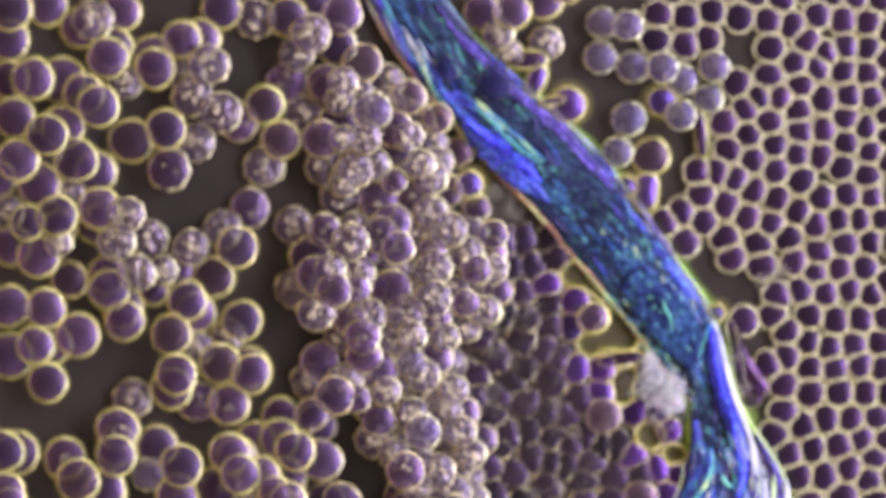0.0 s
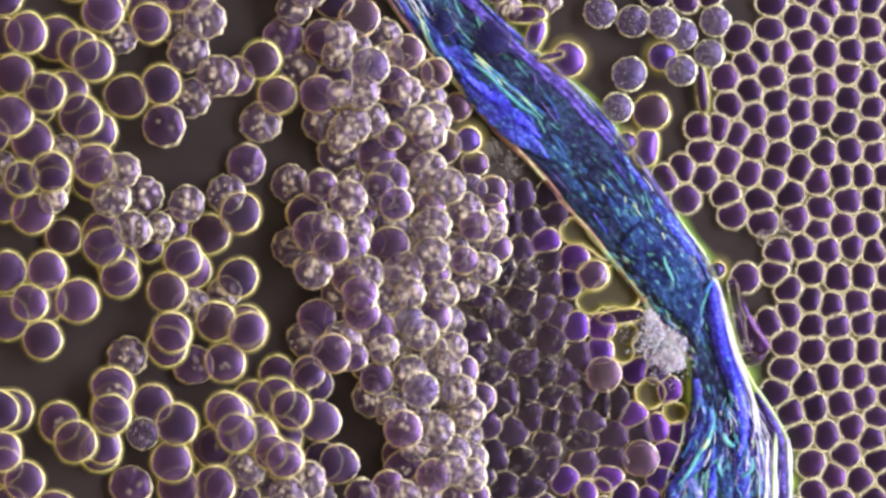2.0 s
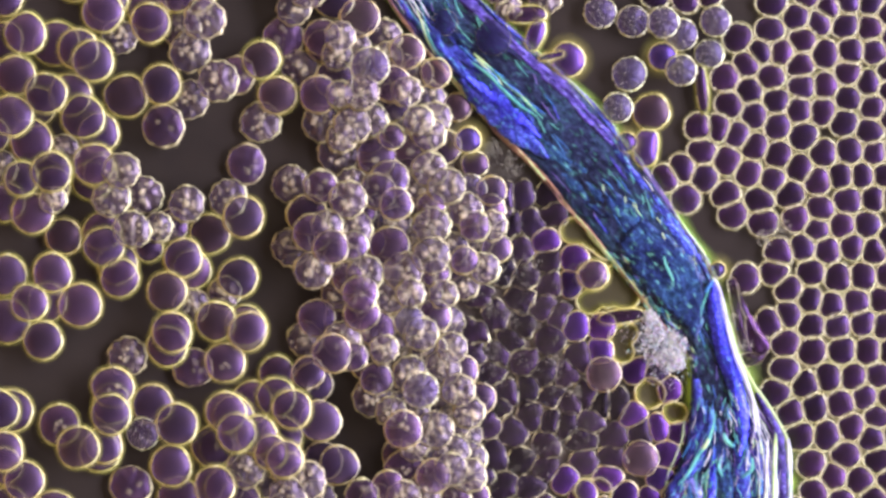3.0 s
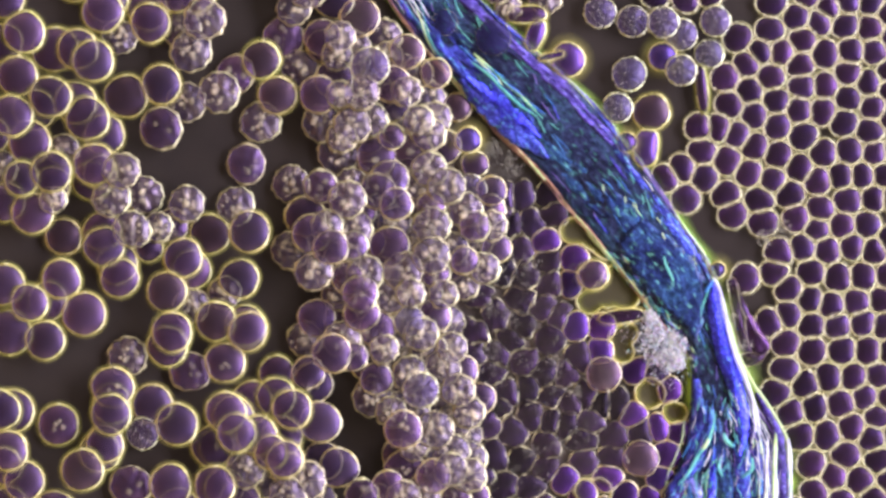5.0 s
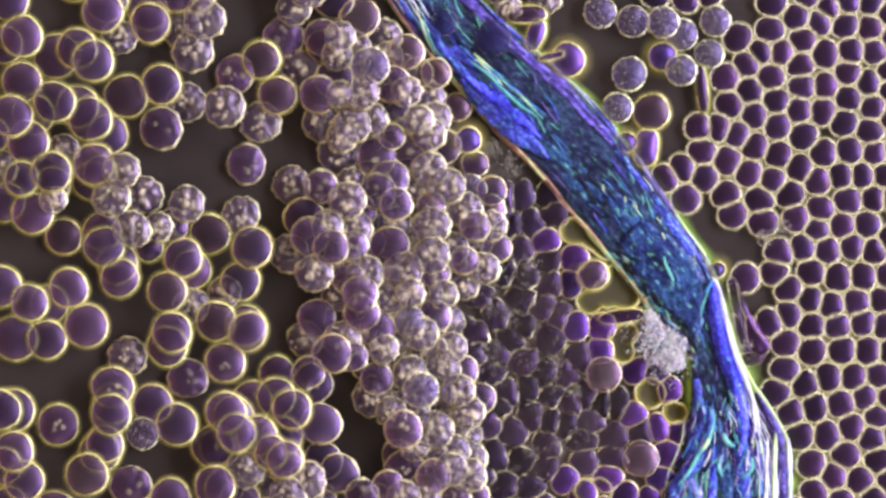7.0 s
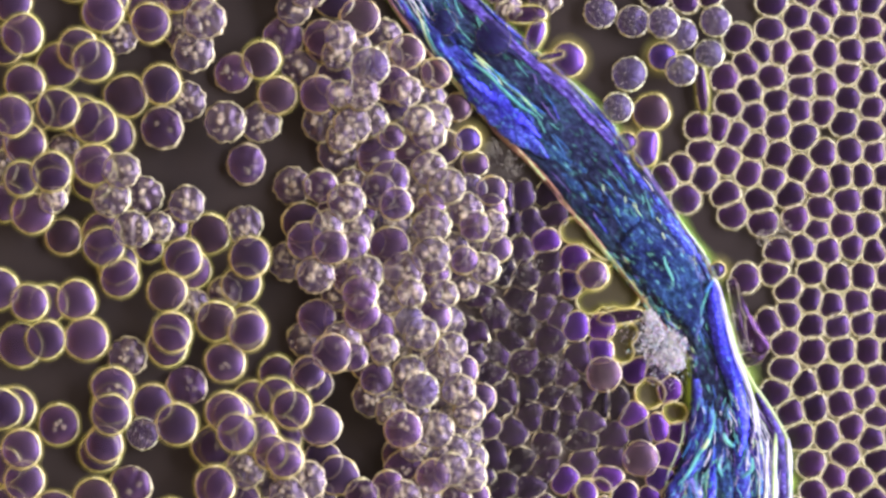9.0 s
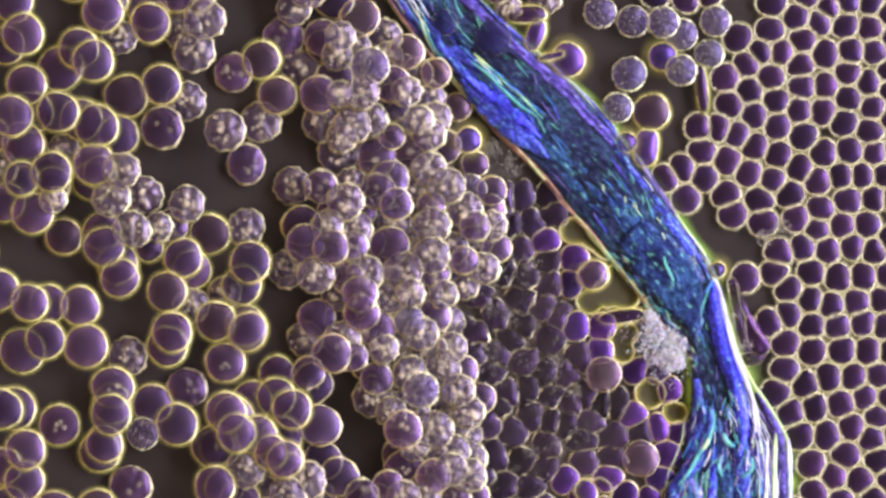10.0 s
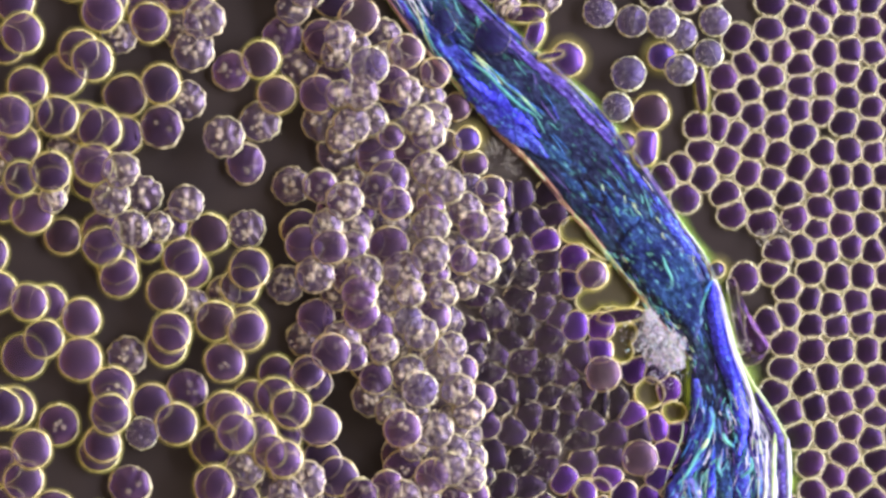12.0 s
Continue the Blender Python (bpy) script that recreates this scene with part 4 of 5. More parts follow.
# the two edges of the ribbon, station by station, from its upper end to the frayed lower one
STATIONS = [(-0.174, 0.581, -0.039, 0.581), (-0.129, 0.501, 0.016, 0.501), (-0.084, 0.421, 0.078, 0.429), (-0.032, 0.356, 0.151, 0.361), (0.04, 0.275, 0.216, 0.306), (0.1, 0.205, 0.274, 0.246), (0.168, 0.139, 0.324, 0.186), (0.23, 0.063, 0.376, 0.116), (0.285, -0.002, 0.421, 0.046), (0.336, -0.065, 0.461, -0.009), (0.379, -0.124, 0.486, -0.064), (0.432, -0.191, 0.506, -0.139), (0.438, -0.244, 0.528, -0.209), (0.436, -0.299, 0.551, -0.269), (0.421, -0.359, 0.591, -0.329), (0.396, -0.429, 0.613, -0.399), (0.381, -0.489, 0.616, -0.489)]


def edge_at(u):
    """Both edges at the fraction u of the ribbon's length."""
    q = min(max(u, 0.0), 1.0) * (len(STATIONS) - 1)
    i = min(int(q), len(STATIONS) - 2)
    f = q - i
    pts = [STATIONS[min(max(i + k, 0), len(STATIONS) - 1)] for k in (-1, 0, 1, 2)]
    w = (-0.5 * f + f * f - 0.5 * f ** 3, 1 - 2.5 * f * f + 1.5 * f ** 3, 0.5 * f + 2 * f * f - 1.5 * f ** 3, -0.5 * f * f + 0.5 * f ** 3)
    return [sum(a * p[k] for a, p in zip(w, pts)) for k in range(4)]


def on_ribbon(u, v, lift=0.0):
    """A place on the ribbon's upper face: v runs from -1 at its west edge to 1 at its east edge."""
    lx, ly, rx, ry = edge_at(u)
    f = (v + 1) / 2
    return (lx + (rx - lx) * f, ly + (ry - ly) * f, 0.008 + 0.015 * math.sqrt(max(0.0, 1 - v * v)) + lift)


fibre = tagged(new("fibre"), "blue woven textile fibre with bright frayed lower end", "fibre")
fibre.empty_display_size = 0.02
fibre.matrix_basis = Matrix.Diagonal((1, 1, 0.6, 1))  # a flat ribbon

NU, NV = 110, 26
verts, faces, uvs = [], [], []
for i in range(NU + 1):
    u = i / NU
    for k in range(NV):
        a = 2 * math.pi * k / NV
        v = -math.cos(a) * (0.97 + 0.03 * noise.noise((u * 30, 0, 1 if math.cos(a) > 0 else 5)))
        lx, ly, rx, ry = edge_at(u)
        f = (v + 1) / 2
        top = math.sin(a)
        z = 0.009 + (0.013 if top > 0 else 0.008) * top + (0.005 * noise.noise((u * 7, v * 6, 3)) + 0.003 * noise.noise((u * 26, v * 14, 8))) * max(0.0, top)
        verts.append((lx + (rx - lx) * f, ly + (ry - ly) * f, max(z, 0.001)))
        uvs.append((u * 1.25, v * 0.085 + (0 if top > 0 else 0.5)))
for i in range(NU):
    for k in range(NV):
        m = (k + 1) % NV
        faces.append((i * NV + k, (i + 1) * NV + k, (i + 1) * NV + m, i * NV + m))
faces += [tuple(reversed(range(NV))), tuple(NU * NV + k for k in range(NV))]
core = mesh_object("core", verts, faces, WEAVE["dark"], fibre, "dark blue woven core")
layer = core.data.uv_layers.new(name="UVMap")
for loop in core.data.loops:
    layer.data[loop.index].uv = uvs[loop.vertex_index]


def fibril(u0, u1, v0, v1, radius, colour, lift=0.0, steps=14, wob=0.03, flat=0.6):
    seed = rnd.uniform(0, 99)
    path = []
    for i in range(steps):
        f = i / (steps - 1)
        v = v0 + (v1 - v0) * f + wob * noise.noise((f * 3, seed, 0)) * 2
        path.append(on_ribbon(u0 + (u1 - u0) * f, max(-1.06, min(1.06, v)), lift))
    return mesh_object("fibril", *tube(path, radius, 6, taper=True, flat=flat), BLUES[colour], fibre, "")


def ply(u0, u1, va, vb, colour, lift=0.004, label=""):
    """A flat bundle of the weave lying on the core, between the across-positions va and vb (each start, end)."""
    seed, nu, nv = rnd.uniform(0, 50), 60, 13
    verts, faces, uv = [], [], []
    for side in (1, 0):
        for i in range(nu + 1):
            f = i / nu
            u = u0 + (u1 - u0) * f
            ends = min(1.0, 5 * f, 5 * (1 - f)) ** 0.5
            a, b = va[0] + (va[1] - va[0]) * f, vb[0] + (vb[1] - vb[0]) * f
            mid, half = (a + b) / 2, (b - a) / 2 * (0.15 + 0.85 * ends)
            for k in range(nv):
                g = 2 * k / (nv - 1) - 1
                v = mid + half * g + (0.06 * noise.noise((f * 5, g, seed)) + 0.06 * noise.noise((f * 22, g, seed)) + 0.04 * noise.noise((f * 60, g, seed))) * abs(g)
                v = max(-1.05, min(1.05, v))
                x, y, z = on_ribbon(u, v, -0.004)
                verts.append((x, y, z + (lift * (1 - g * g) + 0.006 * noise.noise((f * 7, g * 2.5, seed)) + 0.003 * noise.noise((f * 24, g * 6, seed)) if side else -0.006)))
                uv.append((u * 1.25, v * 0.085 + seed))
    n = (nu + 1) * nv
    for i in range(nu):
        for k in range(nv - 1):
            p = i * nv + k
            faces += [(p, p + nv, p + nv + 1, p + 1), (n + p, n + p + 1, n + p + nv + 1, n + p + nv)]
        p, q = i * nv, i * nv + nv - 1
        faces += [(p, n + p, n + p + nv, p + nv), (q, q + nv, n + q + nv, n + q)]
    for e in (0, nu * nv):
        for k in range(nv - 1):
            faces.append((e + k, e + k + 1, n + e + k + 1, n + e + k) if e == 0 else (e + k + 1, e + k, n + e + k, n + e + k + 1))
    ob = mesh_object("ply", verts, faces, WEAVE[colour], fibre, label)
    lay = ob.data.uv_layers.new(name="UVMap")
    for loop in ob.data.loops:
        lay.data[loop.index].uv = uv[loop.vertex_index]
    return ob


ply(0.14, 0.33, (-0.80, -0.80), (-0.16, -0.10), "blue", 0.004)
ply(0.29, 0.46, (-0.84, -0.80), (-0.20, -0.05), "teal", 0.004)
ply(0.02, 0.24, (-0.98, -0.98), (-0.55, -0.60), "violet", 0.005)
ply(0.00, 0.22, (-0.60, -0.55), (0.10, -0.10), "teal", 0.004)
ply(0.43, 0.72, (-0.55, -0.10), (0.62, 0.72), "teal", 0.006)
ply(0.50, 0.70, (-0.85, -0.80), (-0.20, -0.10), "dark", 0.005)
ply(0.05, 0.38, (0.50, 0.60), (0.92, 0.98), "violet", 0.006, "violet ply along the edge")
ply(0.34, 0.64, (0.62, 0.60), (0.98, 0.96), "blue", 0.006)


def glide(points, steps=10):
    """A smooth run through a few places; every coordinate glides."""
    run = []
    for i in range(len(points) - 1):
        p = [points[min(max(i + k, 0), len(points) - 1)] for k in (-1, 0, 1, 2)]
        for k in range(steps):
            f = k / steps
            w = (-0.5 * f + f * f - 0.5 * f ** 3, 1 - 2.5 * f * f + 1.5 * f ** 3, 0.5 * f + 2 * f * f - 1.5 * f ** 3, -0.5 * f * f + 0.5 * f ** 3)
            run.append(tuple(sum(a * q[c] for a, q in zip(w, p)) for c in range(len(p[0]))))
    return run + [tuple(points[-1])]


def swath(points, colour, label="", dome=0.006, foot=0.020, ragged=0.25):
    """A bundle of the weave led through places (east, north, half its width), domed across, with a ragged edge."""
    seed, nv, run = rnd.uniform(0, 50), 11, glide(points)
    verts, faces, uv, far = [], [], [], 0.0
    n = len(run) * nv
    for side in (1, 0):
        for i, (x, y, half) in enumerate(run):
            (ax, ay, _), (bx, by, _) = run[max(i - 1, 0)], run[min(i + 1, len(run) - 1)]
            d = math.hypot(bx - ax, by - ay) or 1.0
            far += d / 2 if side else 0.0
            for k in range(nv):
                g = 2 * k / (nv - 1) - 1
                w = half * g * (1 + ragged * noise.noise((i * 0.22, 3 if g > 0 else 8, seed)) * abs(g) + ragged * noise.noise((i * 0.7, 5 if g > 0 else 2, seed)) * abs(g))
                z = foot + (dome * (1 - g * g) + 0.0014 * noise.noise((i * 0.2, g * 2.4, seed)) + 0.0010 * noise.noise((i * 0.4, g * 7, seed)) if side else -0.010)
                verts.append((x - (by - ay) / d * w, y + (bx - ax) / d * w, z))
                uv.append((far, w + seed))
    for i in range(len(run) - 1):
        for k in range(nv - 1):
            p = i * nv + k
            faces += [(p, p + nv, p + nv + 1, p + 1), (n + p, n + p + 1, n + p + nv + 1, n + p + nv)]
        p, q = i * nv, i * nv + nv - 1
        faces += [(p, n + p, n + p + nv, p + nv), (q, q + nv, n + q + nv, n + q)]
    for e in (0, (len(run) - 1) * nv):
        faces += [(e + k, e + k + 1, n + e + k + 1, n + e + k) for k in range(nv - 1)]
    ob = mesh_object("ply", verts, faces, WEAVE[colour], fibre, label)
    lay = ob.data.uv_layers.new(name="UVMap")
    for loop in ob.data.loops:
        lay.data[loop.index].uv = uv[loop.vertex_index]
    return ob


# the bright ply of the upper part; weave colours paint its bright and shaded sides
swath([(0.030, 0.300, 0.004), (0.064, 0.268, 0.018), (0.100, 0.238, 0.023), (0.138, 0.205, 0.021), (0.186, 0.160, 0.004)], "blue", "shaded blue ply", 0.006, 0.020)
swath([(0.040, 0.304, 0.002), (0.076, 0.275, 0.009), (0.110, 0.249, 0.013), (0.140, 0.224, 0.010), (0.172, 0.196, 0.002)], "vivid", "bright blue ply", 0.005, 0.025, 0.7)
swath([(-0.066, 0.421, 0.006), (-0.018, 0.372, 0.009), (0.040, 0.308, 0.008), (0.084, 0.258, 0.003)], "blue", "", 0.005, 0.018)
# the fold at the neck: the upper layer ends in a matted flap over the twisted lower one
swath([(0.330, 0.030, 0.030), (0.380, -0.020, 0.046), (0.418, -0.068, 0.044), (0.438, -0.115, 0.026), (0.446, -0.158, 0.004)], "teal", "matted teal flap at the fold", 0.006, 0.024, 0.15)
swath([(0.478, -0.058, 0.003), (0.478, -0.090, 0.011), (0.488, -0.140, 0.015), (0.501, -0.190, 0.017), (0.516, -0.240, 0.014), (0.528, -0.290, 0.013), (0.530, -0.330, 0.010), (0.524, -0.365, 0.003)], "vivid", "deep blue twisted ply", 0.010, 0.026, 0.1)
# dark weave painted in for the shadow beside the fold
swath([(0.452, -0.135, 0.006), (0.462, -0.175, 0.022), (0.474, -0.230, 0.028), (0.484, -0.290, 0.026), (0.488, -0.330, 0.008)], "dark", "navy ply darkened for the fold's shadow", 0.003, 0.020)
# the frayed lower end
swath([(0.448, -0.230, 0.006), (0.450, -0.275, 0.014), (0.452, -0.320, 0.016), (0.440, -0.365, 0.012), (0.424, -0.410, 0.008)], "blue", "", 0.006, 0.020)
swath([(0.474, -0.280, 0.006), (0.468, -0.320, 0.011), (0.452, -0.360, 0.012), (0.432, -0.395, 0.012), (0.408, -0.430, 0.012), (0.396, -0.480, 0.010)], "blue", "", 0.006, 0.022)
swath([(0.482, -0.300, 0.008), (0.486, -0.345, 0.017), (0.492, -0.385, 0.022), (0.500, -0.415, 0.018), (0.500, -0.450, 0.008)], "teal", "", 0.007, 0.022)
swath([(0.480, -0.350, 0.004), (0.478, -0.390, 0.008), (0.474, -0.430, 0.008), (0.470, -0.480, 0.008)], "vivid", "", 0.005, 0.024)
swath([(0.520, -0.320, 0.006), (0.528, -0.360, 0.015), (0.526, -0.395, 0.016), (0.530, -0.440, 0.014), (0.526, -0.485, 0.012)], "blue", "", 0.007, 0.024)
swath([(0.546, -0.300, 0.004), (0.556, -0.345, 0.010), (0.560, -0.390, 0.013), (0.560, -0.440, 0.012), (0.558, -0.485, 0.012)], "blue", "", 0.006, 0.022)
swath([(0.555, -0.255, 0.004), (0.575, -0.290, 0.008), (0.592, -0.330, 0.010), (0.598, -0.380, 0.012), (0.600, -0.440, 0.012), (0.598, -0.485, 0.012)], "violet", "pale violet ply", 0.007, 0.020)
swath([(0.430, -0.400, 0.004), (0.450, -0.430, 0.012), (0.455, -0.485, 0.014)], "pale", "", 0.004, 0.018)
swath([(0.505, -0.425, 0.006), (0.505, -0.450, 0.016), (0.505, -0.485, 0.018)], "pale", "", 0.004, 0.018)
swath([(0.584, -0.345, 0.004), (0.585, -0.380, 0.008), (0.583, -0.430, 0.010), (0.583, -0.485, 0.010)], "pale", "", 0.004, 0.022)


def strand(points, radius, colour, label=""):
    """A single thread led through a few places (east, north, height)."""
    path = glide(points)
    return mesh_object("fibril", *tube(path, radius, 6, taper=True, flat=0.7), BLUES[colour], fibre, label)


# the bright edges: many short threads, none of them running far; lime ones stand in for edge glow
for i in range(16):
    u = 0.16 + 0.032 * i + rnd.uniform(-0.01, 0.01)
    fibril(u, u + rnd.uniform(0.03, 0.06), 1.02, 1.02, rnd.uniform(0.0006, 0.0013), rnd.choice(["lime", "lime", "violet"]), 0.001, 12, 0.02)
for i in range(80):
    u = rnd.uniform(0.03, 0.62)
    v = rnd.uniform(0.95, 1.04)
    hue = rnd.choice(["violet", "violet", "violet", "lime", "blue"] if v < 1.0 else ["lime", "lime", "teal", "violet"])
    fibril(u, u + rnd.uniform(0.03, 0.09), v, v + rnd.uniform(-0.02, 0.02), rnd.uniform(0.0006, 0.0015), hue, rnd.uniform(0.0, 0.005), 10, 0.006)
for i in range(52):
    u = rnd.uniform(0.02, 0.62)
    v = rnd.uniform(-1.05, -0.95)
    hue = rnd.choice(["rust", "rust", "rust", "lime"] if u > 0.3 else ["violet", "rust", "rust", "lime"])
    fibril(u, u + rnd.uniform(0.03, 0.09), v, v + rnd.uniform(-0.02, 0.02), rnd.uniform(0.0007, 0.0017), hue, rnd.uniform(0.0, 0.005), 10, 0.006)
# the green-white seam beside the bright blue ply
for i in range(14):
    u = rnd.uniform(0.19, 0.28)
    v = -0.24 + (u - 0.19) * 2.0 + rnd.uniform(-0.04, 0.04)
    fibril(u, u + rnd.uniform(0.012, 0.045), v, v + rnd.uniform(0.02, 0.08), rnd.uniform(0.0008, 0.0022), rnd.choice(["teal", "teal", "lime", "azure"]), rnd.uniform(0.004, 0.010), 8, 0.008)
for i in range(16):
    u = rnd.uniform(0.0, 0.14)
    v = rnd.uniform(-0.95, -0.3)
    fibril(u, u + rnd.uniform(0.02, 0.07), v, v - rnd.uniform(0.02, 0.12), rnd.uniform(0.0008, 0.0020), rnd.choice(["teal", "azure", "white", "blue"]), rnd.uniform(0.002, 0.008), 8, 0.01)
strand([(0.478, -0.050, 0.026), (0.490, -0.075, 0.034), (0.499, -0.119, 0.036), (0.514, -0.179, 0.036), (0.530, -0.219, 0.036), (0.546, -0.262, 0.034), (0.556, -0.300, 0.034), (0.561, -0.345, 0.030)], 0.0036, "white", "bright white edge thread")
strand([(0.496, -0.085, 0.022), (0.508, -0.135, 0.026), (0.524, -0.190, 0.026), (0.548, -0.238, 0.026), (0.572, -0.272, 0.024), (0.598, -0.315, 0.022), (0.612, -0.355, 0.020), (0.614, -0.46, 0.020)], 0.0030, "lime", "lime-white edge thread")
strand([(0.610, -0.335, 0.024), (0.613, -0.38, 0.024), (0.613, -0.47, 0.022)], 0.0042, "white")
strand([(0.588, -0.325, 0.030), (0.586, -0.38, 0.030), (0.584, -0.47, 0.026)], 0.0040, "lime")
strand([(0.574, -0.33, 0.030), (0.572, -0.39, 0.030), (0.570, -0.47, 0.027)], 0.0026, "white")
strand([(0.545, -0.265, 0.034), (0.552, -0.310, 0.034), (0.545, -0.345, 0.032)], 0.0020, "white")
strand([(0.482, -0.290, 0.034), (0.475, -0.320, 0.036), (0.466, -0.345, 0.036), (0.452, -0.362, 0.035), (0.434, -0.395, 0.034), (0.416, -0.417, 0.030)], 0.0034, "teal", "pale green frayed thread")
strand([(0.470, -0.335, 0.038), (0.463, -0.348, 0.038), (0.456, -0.354, 0.036)], 0.0036, "lime")
strand([(0.496, -0.325, 0.034), (0.502, -0.340, 0.034), (0.516, -0.350, 0.032)], 0.0036, "teal")
strand([(0.492, -0.365, 0.034), (0.487, -0.385, 0.034), (0.494, -0.402, 0.032)], 0.0028, "teal")
strand([(0.546, -0.368, 0.034), (0.545, -0.390, 0.034), (0.528, -0.404, 0.032)], 0.0032, "teal")
strand([(0.505, -0.255, 0.032), (0.517, -0.275, 0.032), (0.528, -0.310, 0.032)], 0.0016, "teal")
strand([(0.478, -0.052, 0.034), (0.468, -0.075, 0.036), (0.459, -0.100, 0.036), (0.455, -0.120, 0.034)], 0.0016, "teal", "bright green fold edge")
strand([(0.478, -0.056, 0.036), (0.470, -0.066, 0.038), (0.462, -0.078, 0.036)], 0.0030, "azure")
strand([(0.390, -0.012, 0.034), (0.394, -0.028, 0.036), (0.402, -0.045, 0.035), (0.408, -0.058, 0.034)], 0.0024, "teal")
strand([(0.426, -0.300, 0.020), (0.424, -0.330, 0.022), (0.412, -0.365, 0.020), (0.398, -0.400, 0.016), (0.388, -0.46, 0.014)], 0.0011, "lime", "pale edge thread")
for k in range(17):
    x = 0.425 + 0.0115 * k
    strand([(x, -0.385 - 0.01 * rnd.random(), 0.029), (x + rnd.uniform(-0.006, 0.006), -0.42, 0.027), (x + rnd.uniform(-0.012, 0.012), -0.47, 0.020)], rnd.uniform(0.0004, 0.0012), rnd.choice(["white", "azure", "lime", "violet", "teal"]))
# the pale and rusty threads along the west edge
for i in range(30):
    u = rnd.uniform(0.09, 0.40)
    fibril(u, u + rnd.uniform(0.015, 0.045), -1.0, -1.0, rnd.uniform(0.0004, 0.0009), rnd.choice(["lime", "rust", "rust", "rust"]), 0.004, 10, 0.03)
for i in range(34):
    u = rnd.uniform(0.17, 0.60)
    fibril(u, u + rnd.uniform(0.02, 0.05), -1.05, -1.05, rnd.uniform(0.0006, 0.0014), rnd.choice(["rust", "rust", "lime"]), 0.002, 10, 0.03)
strand([(0.150, 0.158, 0.020), (0.166, 0.139, 0.022), (0.182, 0.121, 0.020)], 0.0016, "lime")
# the bright seam of the upper part and the streaks at its top
strand([(0.048, 0.332, 0.032), (0.080, 0.308, 0.036), (0.106, 0.281, 0.038), (0.136, 0.254, 0.038), (0.168, 0.233, 0.032)], 0.0030, "teal", "bright green seam thread")
strand([(0.104, 0.286, 0.040), (0.118, 0.270, 0.042), (0.134, 0.255, 0.042), (0.150, 0.242, 0.036)], 0.0015, "teal", "bright green seam thread")
strand([(0.070, 0.322, 0.036), (0.092, 0.304, 0.038), (0.104, 0.284, 0.036)], 0.0016, "azure")
strand([(-0.051, 0.440, 0.026), (-0.038, 0.400, 0.030), (-0.027, 0.368, 0.030), (-0.012, 0.340, 0.026)], 0.0013, "lime")
strand([(-0.040, 0.440, 0.028), (-0.029, 0.390, 0.032), (-0.018, 0.360, 0.032), (0.004, 0.330, 0.028)], 0.0013, "teal")
strand([(0.018, 0.450, 0.032), (0.026, 0.425, 0.034), (0.036, 0.408, 0.032)], 0.0014, "teal")
strand([(0.002, 0.440, 0.034), (0.018, 0.405, 0.036), (0.046, 0.370, 0.034), (0.056, 0.366, 0.032)], 0.0007, "teal")
for i in range(46):
    u = rnd.uniform(0.40, 0.62)
    v = rnd.gauss(0.30, 0.28)
    fibril(u, u + rnd.uniform(0.006, 0.022), v, v + rnd.uniform(-0.16, 0.10), rnd.uniform(0.0006, 0.0014), rnd.choice(["teal", "teal", "azure", "lime"]), rnd.uniform(0.0, 0.005), 6, 0.02)
# pale threads glinting along the frayed side
for i in range(26):
    u = rnd.uniform(0.78, 0.93)
    v = rnd.uniform(0.50, 1.0)
    fibril(u, min(1.0, u + rnd.uniform(0.04, 0.12)), v, v + rnd.uniform(-0.06, 0.06), rnd.uniform(0.0006, 0.0016), rnd.choice(["white", "lime", "violet", "white"]), rnd.uniform(0.003, 0.009), 14, 0.012)
# the lime glow along both edges, built as strips that thin outwards
for u0, u1, side, reach in ((0.06, 0.66, 1, 0.024), (0.62, 0.99, 1, 0.038), (0.05, 0.60, -1, 0.012), (0.58, 0.82, -1, 0.022)):
    verts, faces = [], []
    for i in range(61):
        u = u0 + (u1 - u0) * i / 60
        (ax, ay, _), (bx, by, _) = on_ribbon(u, 0.96 * side), on_ribbon(u, 0)
        d = math.hypot(ax - bx, ay - by)
        ends = min(1.0, i / 6, (60 - i) / 6)
        for o, z in ((-0.002, 0.0001), (0.0, 0.0062), (0.22, 0.0040), (0.5, 0.0022), (0.8, 0.0010), (1.0, 0.0001)):
            k = o * reach * (1 + 0.4 * noise.noise((u * 14, side, 2)))
            verts.append((ax + (ax - bx) / d * k, ay + (ay - by) / d * k, z * ends))
    for i in range(60):
        for k in range(6):
            q = (k + 1) % 6
            faces.append((i * 6 + k, i * 6 + q, i * 6 + 6 + q, i * 6 + 6 + k))
    mesh_object("edge_film", verts, faces, EDGE, fibre, "lime-green edge glow built as a thinning strip")
# the fuzz of the west side above the debris
for i in range(130):
    u, v = rnd.uniform(0.50, 0.72), rnd.uniform(-1.08, -0.66)
    fibril(u, u + rnd.uniform(0.005, 0.018), v, v + rnd.uniform(-0.08, 0.12), rnd.uniform(0.0004, 0.0010), rnd.choice(["lime", "teal", "teal", "azure", "violet"]), rnd.uniform(0.0, 0.006), 6, 0.015)
